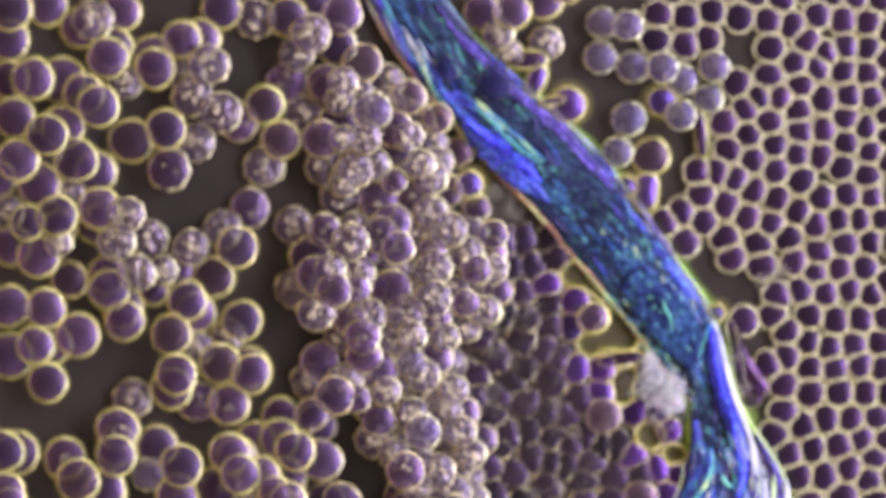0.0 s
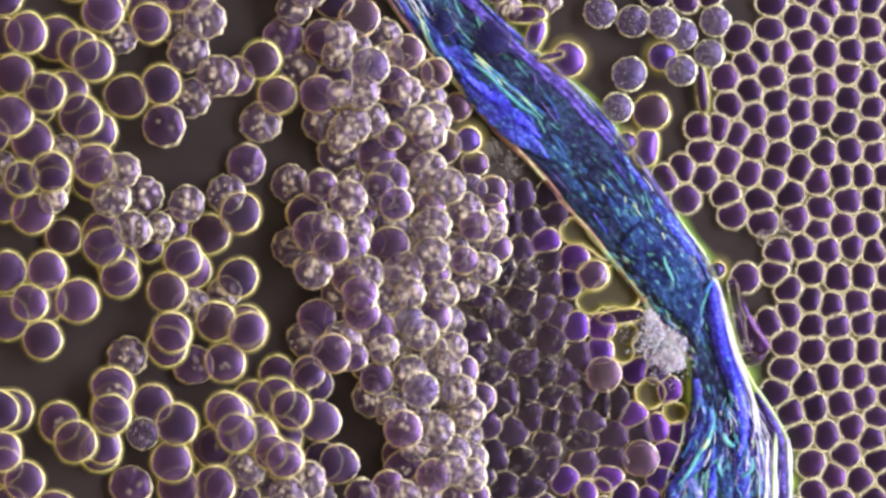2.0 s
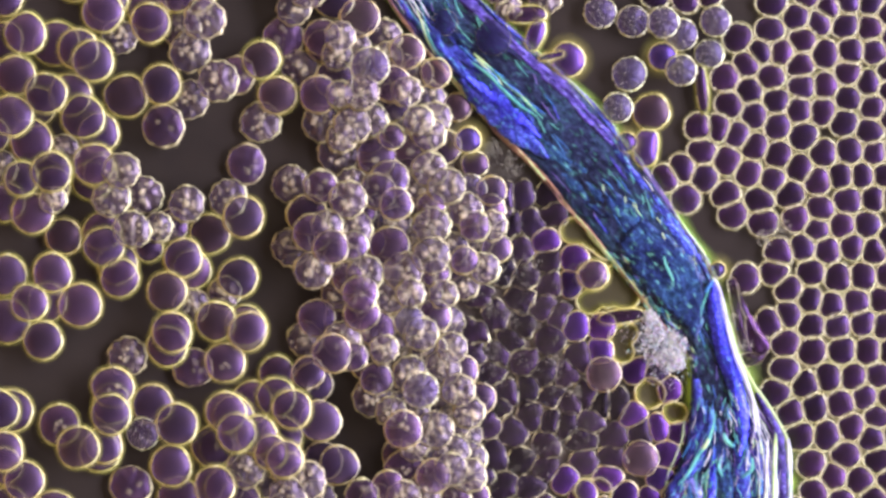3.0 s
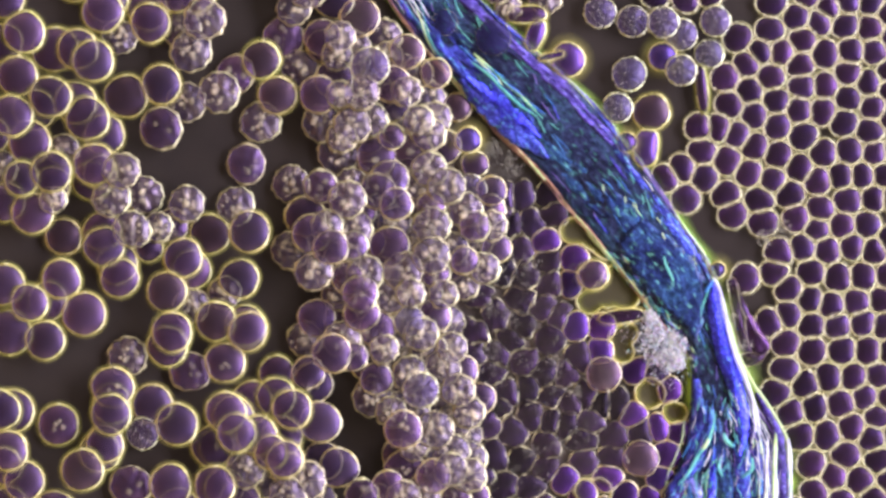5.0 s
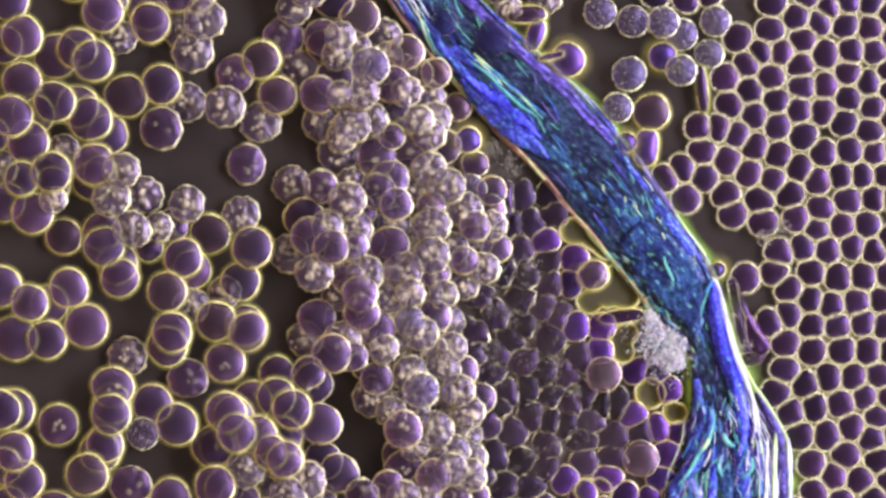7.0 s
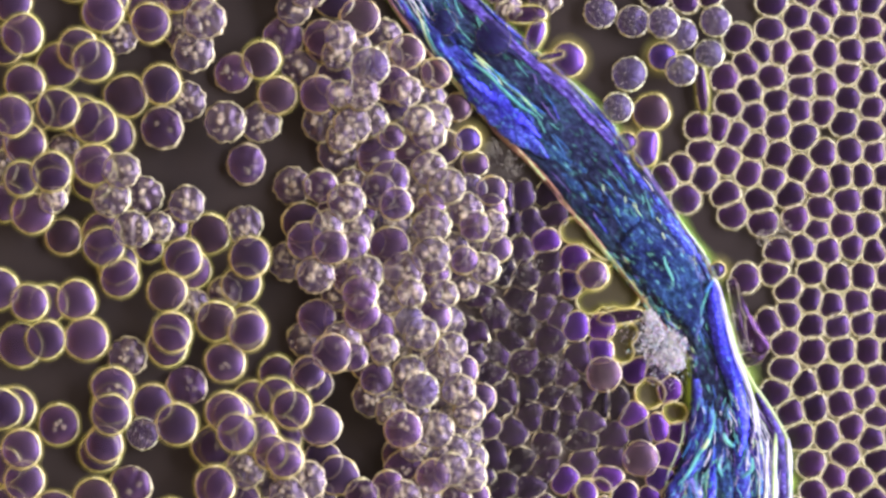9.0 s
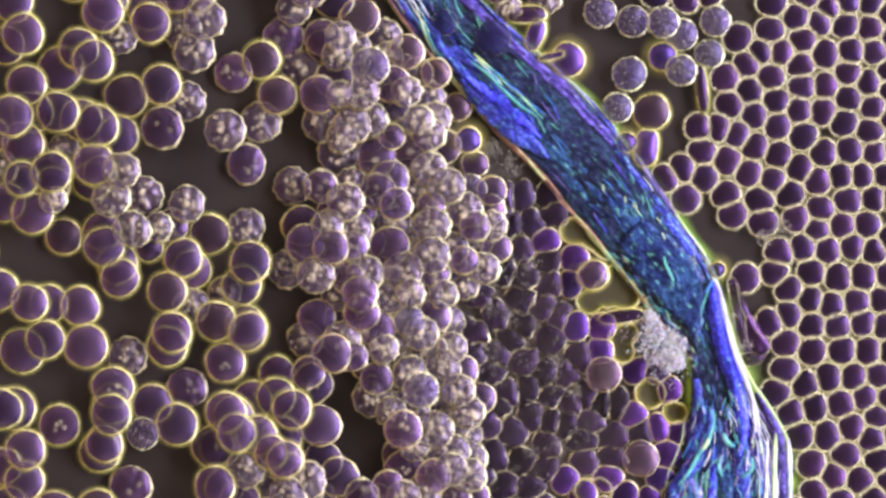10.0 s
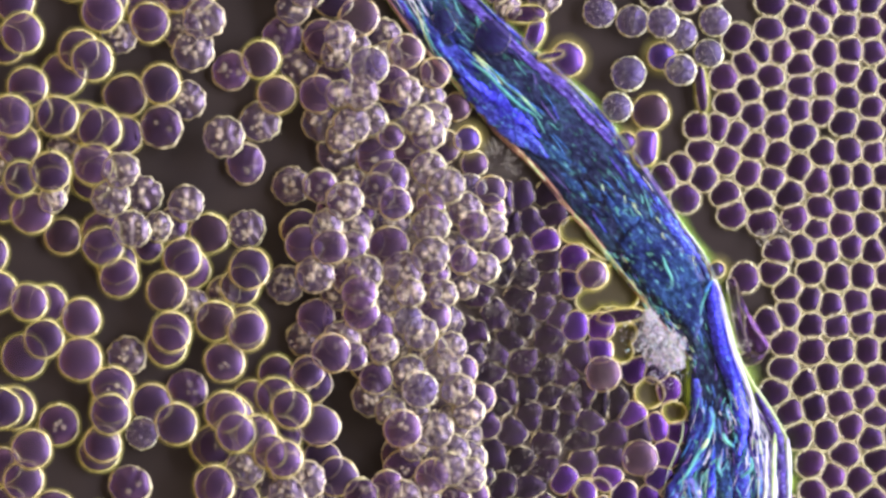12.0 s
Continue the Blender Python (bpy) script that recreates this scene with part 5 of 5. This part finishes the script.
# the many fine threads of the weave
for i in range(75):
    v = rnd.uniform(-0.95, 0.95)
    u = rnd.uniform(0.02, 0.82)
    hue = rnd.choice(["blue", "azure", "teal", "navy", "navy", "violet", "azure", "teal"])
    if v > 0.85:
        hue = rnd.choice(["violet", "violet", "white", "blue"])
    fibril(u, u + rnd.uniform(0.008, 0.035), v, v + rnd.uniform(-0.14, 0.06), rnd.uniform(0.0005, 0.0012), hue, 0.002, 6, 0.008)
for i in range(170):
    v = rnd.uniform(-0.9, 0.95)
    u = rnd.uniform(0.77, 0.97)
    hue = rnd.choice(["white", "azure", "teal", "teal", "violet", "azure"] if v < 0.4 else ["white", "white", "violet", "lime", "navy"])
    fibril(u, min(1.0, u + rnd.uniform(0.008, 0.035)), v, v + rnd.uniform(-0.16, 0.10), rnd.uniform(0.0004, 0.0012), hue, rnd.uniform(0.009, 0.015), 8, 0.012)


# ---- debris ----
def clump(name, label, spots, count, size, material=None, height=0.03, base_z=0.004):
    """Loose grains heaped over a few overlapping patches (x, y, spread)."""
    places = []
    for i in range(count):
        x, y, s = spots[i % len(spots)]
        d = math.sqrt(rnd.random()) * rnd.uniform(0.75, 1.1)
        a = rnd.uniform(0, 6.283)
        places.append((x + s * d * math.cos(a), y + s * d * math.sin(a), base_z + rnd.random() * height * max(0.1, 1 - d * 0.7), rnd.uniform(*size)))
    return tagged(mesh_object(name, *grains(places), material or GRAIN), label, "debris", kind="stuff")


# ---- squeezed and stretched cells ----
long_cell(0.359, 0.179, 0.008, 0.066, 0.042, 82)
long_cell(0.458, 0.283, 0.008, 0.084, 0.02, 96, PACKED, RIM_DIM)
long_cell(0.148, 0.415, 0.008, 0.07, 0.03, 2, PACKED)
long_cell(0.164, 0.379, 0.008, 0.056, 0.03, 70)
long_cell(0.316, -0.119, 0.008, 0.078, 0.024, 6, PACKED)


def fragment(points, z, height, edge):
    """A flat sliver of a torn cell, drawn round a few corners."""
    made[0] += 1
    cx, cy = sum(p[0] for p in points) / len(points), sum(p[1] for p in points) / len(points)
    out = [(x - cx, y - cy) for x, y in glide(list(points) + [points[0]], 6)[:-1]]
    c = tagged(new("cell_fragment"), "translucent violet cell fragment with pale edge beside the fibre", "cell fragment", "torn cells")
    c.empty_display_size = 0.01
    c.matrix_basis = pose(cx, cy, z)
    mesh_object("body", *shell(out, height, knobs=0.003, seed=made[0]), PACKED, c)
    mesh_object("rim", *rim_band(out, edge, made[0], 1.3), RIM_SOFT, c, "pale torn edge")
    return c


fragment([(0.502, -0.056), (0.516, -0.052), (0.526, -0.098), (0.534, -0.150), (0.546, -0.186), (0.536, -0.192), (0.521, -0.158), (0.511, -0.108)], 0.010, 0.006, 0.0009)
fragment([(0.520, -0.060), (0.530, -0.085), (0.540, -0.110), (0.536, -0.122), (0.526, -0.100)], 0.014, 0.005, 0.0009)
fragment([(0.534, -0.104), (0.554, -0.128), (0.578, -0.170), (0.566, -0.190), (0.547, -0.184), (0.536, -0.150)], 0.006, 0.008, 0.0010)
fragment([(0.525, -0.186), (0.545, -0.183), (0.566, -0.188), (0.576, -0.180), (0.562, -0.200), (0.540, -0.208), (0.527, -0.200)], 0.010, 0.008, 0.0016)
long_cell(0.191, 0.341, 0.012, 0.044, 0.012, 12)

# ---- loose debris ----
clump("debris_clump", "bright white granular debris beside the fibre", [(0.384, -0.171, 0.040), (0.398, -0.196, 0.026), (0.372, -0.147, 0.024), (0.366, -0.122, 0.016), (0.412, -0.169, 0.022), (0.414, -0.200, 0.016), (0.386, -0.172, 0.044)], 2300, (0.0006, 0.0019), GRAIN, 0.012, 0.009)
mass = [(0.387 + 0.040 * math.cos(a) * (1 + 0.3 * noise.noise((math.cos(a) * 2, math.sin(a) * 2, 3))), -0.170 + 0.045 * math.sin(a) * (1 + 0.3 * noise.noise((math.cos(a) * 2, math.sin(a) * 2, 7)))) for a in (2 * math.pi * k / 48 for k in range(48))]
tagged(mesh_object("debris_mass", *shell(mass, 0.013, low=0.05, levels=FINE, knobs=0.006, pitch=0.009), MASS), "pale lavender matted debris beside the fibre", "debris", kind="stuff")
clump("debris_clump", "scattered pale grains round the debris", [(0.384, -0.170, 0.062), (0.352, -0.150, 0.040), (0.400, -0.205, 0.045)], 420, (0.0005, 0.0015), GRAIN, 0.008, 0.010)
clump("debris_clump", "grey granular debris against the fibre edge", [(0.101, 0.161, 0.030), (0.121, 0.141, 0.022), (0.088, 0.179, 0.018)], 520, (0.0005, 0.0015), GRAIN_DIM, 0.010)
clump("debris_clump", "pale granular debris on the cell sheet", [(0.601, 0.033, 0.020), (0.571, 0.019, 0.020)], 150, (0.0010, 0.0026), GRAIN_DIM, 0.026)
clump("debris_clump", "grey matted fragments beside the fibre neck", [(0.516, -0.119, 0.012), (0.534, -0.169, 0.014)], 120, (0.0010, 0.0028), GRAIN_DIM, 0.026)
for x, y, r in ((-0.449, 0.145, 0.0034), (-0.766, -0.21, 0.0060), (-0.776, -0.204, 0.0036), (0.5, -0.012, 0.0046), (-0.392, 0.075, 0.0030), (-0.257, 0.16, 0.0026), (-0.65, -0.356, 0.0046), (-0.599, -0.431, 0.0046)):
    tagged(mesh_object("floating_speck", *grains([(x, y, r * 0.8, r), (x + r, y + r * 0.7, r * 0.6, r * 0.6)]), SPOT), "tiny pale yellow-green speck on the dark slide", "speck", "loose specks")

# ---- gaps between the cells with their edge glow built in, and cells lying on the fibre ----
glow_gap(0.289, -0.081, [(-0.030, -0.012, 0.022), (0.0, 0.002, 0.025), (0.032, 0.0, 0.027), (0.018, 0.027, 0.026)])
glow_gap(0.252, 0.014, [(-0.024, 0.018, 0.023), (-0.006, 0.016, 0.022), (0.036, -0.014, 0.020), (0.014, 0.010, 0.026)])
glow_gap(0.317, -0.166, [(-0.003, 0.007, 0.022), (0.008, 0.016, 0.019), (0.0, -0.015, 0.021)])
glow_gap(0.366, -0.256, [(0.0, 0.0, 0.027)])
glow_gap(0.409, -0.290, [(0.0, 0.0, 0.019), (-0.003, 0.002, 0.018), (0.006, 0.0, 0.017)])
glow_gap(0.264, -0.428, [(-0.010, 0.0, 0.022), (0.012, 0.0, 0.022)])
smooth_cell(0.350, -0.371, 0.0080, 0.033, dark=True, bare=True)
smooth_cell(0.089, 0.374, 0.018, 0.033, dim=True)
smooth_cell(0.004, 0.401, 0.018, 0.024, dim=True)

# ---- crumbs scattered over the dim sheet ----
spots = [(rnd.uniform(0.05, 0.26), rnd.uniform(-0.44, -0.02), rnd.uniform(0.008, 0.020)) for _ in range(60)]
clump("debris_crumbs", "pale crumbs between dim cells and crenated heap", [(0.106, -0.014, 0.022), (0.151, -0.029, 0.024), (0.096, -0.049, 0.020), (0.086, -0.104, 0.018), (0.121, -0.119, 0.022), (0.066, -0.199, 0.022), (0.046, -0.219, 0.018), (0.231, -0.249, 0.016), (0.201, -0.199, 0.014), (0.086, -0.179, 0.018), (0.156, -0.359, 0.016), (0.206, -0.349, 0.014)], 900, (0.0005, 0.0016), GRAIN_DIM, 0.010, 0.012)
clump("debris_crumbs", "pale crumbs scattered over the dim cell sheet", spots, 800, (0.0005, 0.0014), GRAIN_DIM, 0.012, 0.012)


# ---- what drifts ----
def drift(thing, x, y, z, rows):
    walk(thing, [(t, pose(x + dx, y + dy, z)) for t, dx, dy in rows])


def motions():
    drift(drifter_1, -0.769, 0.444, 0.0046, [(0, -0.01, 0.006), (1.5, -0.009, 0.005), (3, -0.008, 0.003), (5, -0.006, 0), (6, 0, 0), (7, 0.001, -0.005), (9, 0.006, -0.008), (10.5, 0.009, -0.008), (12, 0.012, -0.008)])
    drift(drifter_2, -0.742, 0.378, 0.0156, [(0, 0.007, 0.002), (1.5, 0.006, 0.003), (3, 0.004, 0.002), (5, 0.002, 0.004), (6, 0, 0), (7, -0.002, -0.003), (9, -0.001, 0), (10.5, 0, 0.001), (12, 0, 0.002)])
    drift(drifter_3, -0.776, 0.363, 0.0046, [(0, 0, 0.015), (1.5, 0, 0.015), (3, 0.001, 0.005), (5, 0, 0.001), (6, 0, 0), (7, 0, -0.002), (9, 0.001, -0.003), (10.5, 0.004, -0.003), (12, 0.004, -0.002)])
    drift(drifter_4, -0.686, 0.349, 0.0046, [(0, 0.002, 0.03), (1.5, 0.003, 0.027), (3, 0.002, 0.014), (5, 0, 0.004), (6, 0, 0), (7, 0.003, -0.008), (9, 0.007, -0.024), (10.5, 0.011, -0.033), (12, 0.016, -0.043)])
    drift(drifter_5, -0.647, 0.355, 0.0156, [(0, 0.002, -0.001), (1.5, 0.002, -0.001), (3, 0.002, -0.001), (5, 0.001, -0.001), (6, 0, 0), (7, 0, 0), (9, 0.002, 0), (10.5, 0.003, 0), (12, 0.004, -0.003)])
    drift(drifter_6, -0.747, 0.304, 0.0156, [(0, -0.021, 0.008), (1.5, -0.014, 0.006), (3, -0.008, 0.003), (5, -0.005, 0.002), (6, 0, 0), (7, 0.003, -0.009), (9, 0.008, -0.012), (10.5, 0.012, -0.015), (12, 0.014, -0.018)])
    drift(drifter_7, -0.689, 0.263, 0.0326, [(0, -0.021, 0.017), (1.5, -0.016, 0.014), (3, -0.012, 0.011), (5, -0.004, 0.005), (6, 0, 0), (7, 0.003, -0.004), (9, 0.009, -0.016), (10.5, 0.009, -0.024), (12, 0.009, -0.03)])
    drift(drifter_8, -0.648, 0.255, 0.0156, [(0, -0.034, 0.04), (1.5, -0.021, 0.027), (3, -0.011, 0.018), (5, -0.002, 0.004), (6, 0, 0), (7, 0.002, -0.003), (9, 0.005, -0.020), (10.5, 0.009, -0.028), (12, 0.011, -0.033)])
    drift(drifter_9, -0.624, 0.229, 0.0266, [(0, -0.033, 0.007), (1.5, -0.018, 0.006), (3, -0.011, 0.004), (5, -0.003, 0.001), (6, 0, 0), (7, 0.002, 0), (9, 0.010, -0.007), (10.5, 0.015, -0.014), (12, 0.020, -0.018)])
    drift(drifter_10, -0.597, 0.203, 0.0046, [(0, -0.026, 0.013), (1.5, -0.018, 0.007), (3, -0.012, 0.003), (5, -0.002, 0), (6, 0, 0), (7, 0.004, 0), (9, 0.016, -0.001), (10.5, 0.026, -0.001), (12, 0.031, -0.002)])
    drift(drifter_11, -0.455, 0.259, 0.0046, [(0, 0.008, 0.008), (1.5, 0.008, 0.008), (3, 0.005, 0.005), (5, 0, 0), (6, 0, 0), (7, 0, 0), (9, 0, 0.002), (10.5, 0, 0.002), (12, 0.001, 0.003)])
    drift(drifter_12, -0.498, 0.213, 0.0156, [(0, 0.006, 0.006), (1.5, 0.005, 0.005), (3, 0.004, 0.004), (5, 0, 0), (6, 0, 0), (7, 0, 0), (9, 0.002, 0.001), (10.5, 0.002, 0.001), (12, 0.002, 0.002)])
    drift(drifter_13, -0.391, 0.264, 0.0266, [(0, -0.008, 0.057), (1.5, -0.008, 0.046), (3, -0.006, 0.033), (5, -0.004, 0.013), (6, 0, 0), (7, 0.005, -0.012), (9, 0.006, -0.039), (10.5, 0.006, -0.06), (12, 0.005, -0.066)])
    drift(drifter_14, -0.444, 0.349, 0.0156, [(0, -0.006, 0.001), (1.5, -0.006, 0), (3, -0.003, -0.001), (5, -0.001, 0), (6, 0, 0), (7, 0.002, 0), (9, 0.003, 0), (10.5, 0.005, 0), (12, 0.004, 0.001)])
    drift(drifter_15, -0.722, 0.243, 0.0046, [(0, 0, 0.011), (1.5, 0, 0.011), (3, 0, 0.01), (5, 0, 0.004), (6, 0, 0), (7, -0.002, -0.004), (9, -0.003, -0.001), (10.5, -0.004, 0), (12, -0.005, 0.001)])
    drift(drifter_16, -0.732, 0.189, 0.0156, [(0, 0.007, 0.004), (1.5, 0.006, 0.003), (3, 0.004, 0.002), (5, 0.001, 0), (6, 0, 0), (7, -0.002, 0), (9, -0.008, -0.002), (10.5, -0.012, -0.004), (12, -0.017, -0.005)])
    drift(drifter_17, -0.778, -0.065, 0.0046, [(0, 0, 0.04), (1.5, 0.004, 0.028), (3, 0.005, 0.019), (5, 0.002, 0.002), (6, 0, 0), (7, -0.003, -0.002), (9, -0.008, -0.007), (10.5, -0.008, -0.009), (12, -0.009, -0.012)])
    drift(drifter_18, -0.698, -0.095, 0.0046, [(0, -0.003, 0.002), (1.5, -0.002, 0.001), (3, -0.002, 0.001), (5, -0.001, 0.003), (6, 0, 0), (7, 0.001, -0.003), (9, 0, -0.002), (10.5, 0, -0.002), (12, 0, -0.003)])
    drift(drifter_19, -0.667, -0.062, 0.0156, [(0, -0.045, 0.032), (1.5, -0.037, 0.025), (3, -0.023, 0.019), (5, -0.007, 0.008), (6, 0, 0), (7, 0.006, -0.008), (9, 0.02, -0.029), (10.5, 0.028, -0.045), (12, 0.029, -0.062)])
    drift(drifter_20, -0.633, -0.125, 0.0156, [(0, -0.023, 0.049), (1.5, -0.016, 0.038), (3, -0.009, 0.027), (5, -0.002, 0.011), (6, 0, 0), (7, 0.002, -0.01), (9, 0.002, -0.033), (10.5, 0, -0.052), (12, -0.008, -0.069)])
    drift(drifter_21, -0.764, -0.154, 0.0046, [(0, -0.014, 0.039), (1.5, -0.01, 0.033), (3, -0.008, 0.025), (5, -0.004, 0.005), (6, 0, 0), (7, 0.006, -0.005), (9, 0.015, -0.017), (10.5, 0.02, -0.032), (12, 0.023, -0.038)])
    drift(drifter_22, -0.702, -0.162, 0.0156, [(0, -0.007, 0), (1.5, -0.006, 0.001), (3, -0.005, 0), (5, -0.001, 0), (6, 0, 0), (7, 0.002, 0.001), (9, 0, 0.001), (10.5, -0.001, 0.001), (12, -0.002, 0.002)])
    drift(drifter_23, -0.359, -0.053, 0.0156, [(0, -0.003, 0.003), (1.5, -0.003, 0.003), (3, -0.003, 0.003), (5, -0.001, 0.001), (6, 0, 0), (7, 0.001, -0.003), (9, 0.003, -0.009), (10.5, 0.003, -0.011), (12, 0.002, -0.012)])
    drift(drifter_24, -0.45, -0.223, 0.0046, [(0, 0.009, 0.027), (1.5, 0.009, 0.02), (3, 0.008, 0.013), (5, 0.003, 0.006), (6, 0, 0), (7, -0.001, -0.006), (9, -0.003, -0.019), (10.5, -0.002, -0.024), (12, -0.001, -0.026)])
    drift(drifter_25, -0.681, -0.31, 0.0046, [(0, 0.002, 0.014), (1.5, 0.002, 0.007), (3, 0.002, 0), (5, 0, 0), (6, 0, 0), (7, 0, 0), (9, 0.001, 0), (10.5, 0.002, -0.001), (12, 0.002, -0.001)])
    drift(drifter_26, -0.784, -0.284, 0.0156, [(0, -0.006, 0), (1.5, -0.004, -0.001), (3, -0.003, 0), (5, -0.001, 0), (6, 0, 0), (7, 0, 0), (9, 0.002, 0.001), (10.5, 0.003, 0.001), (12, 0.003, 0.002)])
    drift(drifter_27, -0.759, -0.285, 0.0046, [(0, -0.004, -0.002), (1.5, -0.003, -0.002), (3, -0.003, -0.001), (5, -0.001, -0.001), (6, 0, 0), (7, 0, 0), (9, 0.002, 0.003), (10.5, 0.002, 0.003), (12, 0.002, 0.003)])
    drift(drifter_28, -0.764, -0.357, 0.0266, [(0, -0.02, -0.001), (1.5, -0.016, -0.001), (3, -0.012, 0), (5, -0.004, 0.001), (6, 0, 0), (7, 0.006, 0), (9, 0.02, 0.004), (10.5, 0.03, 0.002), (12, 0.039, 0.003)])
    drift(drifter_29, -0.597, -0.345, 0.0156, [(0, -0.007, -0.005), (1.5, -0.005, -0.003), (3, -0.002, -0.002), (5, 0, 0), (6, 0, 0), (7, 0, 0), (9, -0.001, 0), (10.5, -0.001, 0), (12, -0.003, 0)])
    drift(drifter_30, -0.634, -0.397, 0.0266, [(0, -0.021, 0.061), (1.5, -0.018, 0.058), (3, -0.011, 0.046), (5, -0.004, 0.006), (6, 0, 0), (7, 0.004, -0.002), (9, 0.018, -0.045), (10.5, 0.024, -0.072), (12, 0.025, -0.088)])
    drift(drifter_31, -0.482, -0.43, 0.0156, [(0, 0.004, 0.066), (1.5, 0.003, 0.056), (3, 0.001, 0.046), (5, 0, 0.013), (6, 0, 0), (7, 0, -0.012), (9, 0, -0.048), (10.5, 0, -0.066), (12, 0, -0.085)])
    drift(drifter_32, -0.217, -0.307, 0.0156, [(0, -0.003, 0.007), (1.5, -0.002, 0.004), (3, 0, 0.003), (5, 0, 0.001), (6, 0, 0), (7, 0.001, -0.002), (9, 0, -0.005), (10.5, 0, -0.005), (12, -0.001, -0.006)])
    drift(drifter_33, -0.184, -0.392, 0.0156, [(0, 0, 0.016), (1.5, 0, 0.012), (3, 0, 0.009), (5, 0, 0.005), (6, 0, 0), (7, 0, -0.005), (9, 0, -0.009), (10.5, 0.001, -0.012), (12, 0, -0.012)])
    drift(drifter_34, -0.229, -0.041, 0.0326, [(0, -0.001, 0.004), (1.5, -0.001, 0.003), (3, -0.001, 0.003), (5, 0, 0), (6, 0, 0), (7, 0.001, -0.002), (9, 0.003, -0.005), (10.5, 0.004, -0.005), (12, 0.004, -0.005)])
    drift(drifter_35, -0.272, -0.004, 0.0046, [(0, 0.003, 0.01), (1.5, 0.004, 0.008), (3, 0.003, 0.007), (5, 0.002, 0.002), (6, 0, 0), (7, -0.001, -0.004), (9, -0.004, -0.018), (10.5, -0.004, -0.039), (12, -0.006, -0.059)])
    drift(drifter_36, -0.244, 0.057, 0.0156, [(0, 0.003, 0.007), (1.5, 0.003, 0.006), (3, 0.003, 0.004), (5, 0, 0.001), (6, 0, 0), (7, -0.002, -0.002), (9, -0.005, -0.01), (10.5, -0.006, -0.018), (12, -0.006, -0.023)])
    drift(drifter_37, -0.235, 0.026, 0.0266, [(0, 0.003, 0.005), (1.5, 0.003, 0.005), (3, 0.003, 0.003), (5, 0.002, 0.002), (6, 0, 0), (7, -0.001, -0.003), (9, -0.007, -0.011), (10.5, -0.009, -0.017), (12, -0.009, -0.018)])
    drift(drifter_38, -0.269, 0.115, 0.0046, [(0, -0.002, 0.005), (1.5, -0.002, 0.002), (3, -0.001, 0), (5, 0, 0), (6, 0, 0), (7, 0, -0.001), (9, 0.002, -0.003), (10.5, 0.002, -0.003), (12, 0.001, -0.003)])
    drift(drifter_39, -0.362, 0.065, 0.0046, [(0, -0.036, 0.048), (1.5, -0.025, 0.037), (3, -0.019, 0.025), (5, -0.006, 0.011), (6, 0, 0), (7, 0.003, -0.006), (9, 0.009, -0.023), (10.5, 0.013, -0.029), (12, 0.014, -0.031)])
    drift(drifter_40, -0.338, 0.012, 0.0266, [(0, -0.033, 0.068), (1.5, -0.023, 0.055), (3, -0.015, 0.045), (5, -0.004, 0.019), (6, 0, 0), (7, 0, -0.009), (9, -0.004, -0.026), (10.5, -0.003, -0.039), (12, -0.003, -0.047)])
    drift(drifter_41, -0.368, 0.31, 0.0046, [(0, 0, -0.006), (1.5, 0.001, -0.004), (3, 0.002, -0.002), (5, 0.001, 0), (6, 0, 0), (7, 0, 0), (9, -0.003, 0.002), (10.5, -0.003, 0.003), (12, -0.006, 0.005)])
    drift(drifter_42, -0.169, 0.086, 0.0386, [(0, 0.001, 0.003), (1.5, 0.001, 0.002), (3, 0.001, 0.001), (5, 0, 0.001), (6, 0, 0), (7, 0, -0.001), (9, -0.002, -0.003), (10.5, -0.004, -0.003), (12, -0.004, -0.002)])
    drift(drifter_43, -0.468, -0.439, 0.0046, [(0, 0, 0.044), (1.5, 0, 0.025), (3, 0, 0), (5, 0, -0.02), (6, 0, -0.035), (7, 0, -0.045), (9, 0, -0.06), (10.5, 0, -0.066), (12, 0, -0.07)])
    drift(drifter_44, -0.824, -0.007, 0.0046, [(0, -0.025, 0), (1.5, -0.025, 0), (3, -0.025, 0), (5, -0.022, 0), (6, -0.02, 0), (7, -0.016, 0), (9, -0.006, 0), (10.5, 0.006, 0), (12, 0.022, -0.002)])


motions()
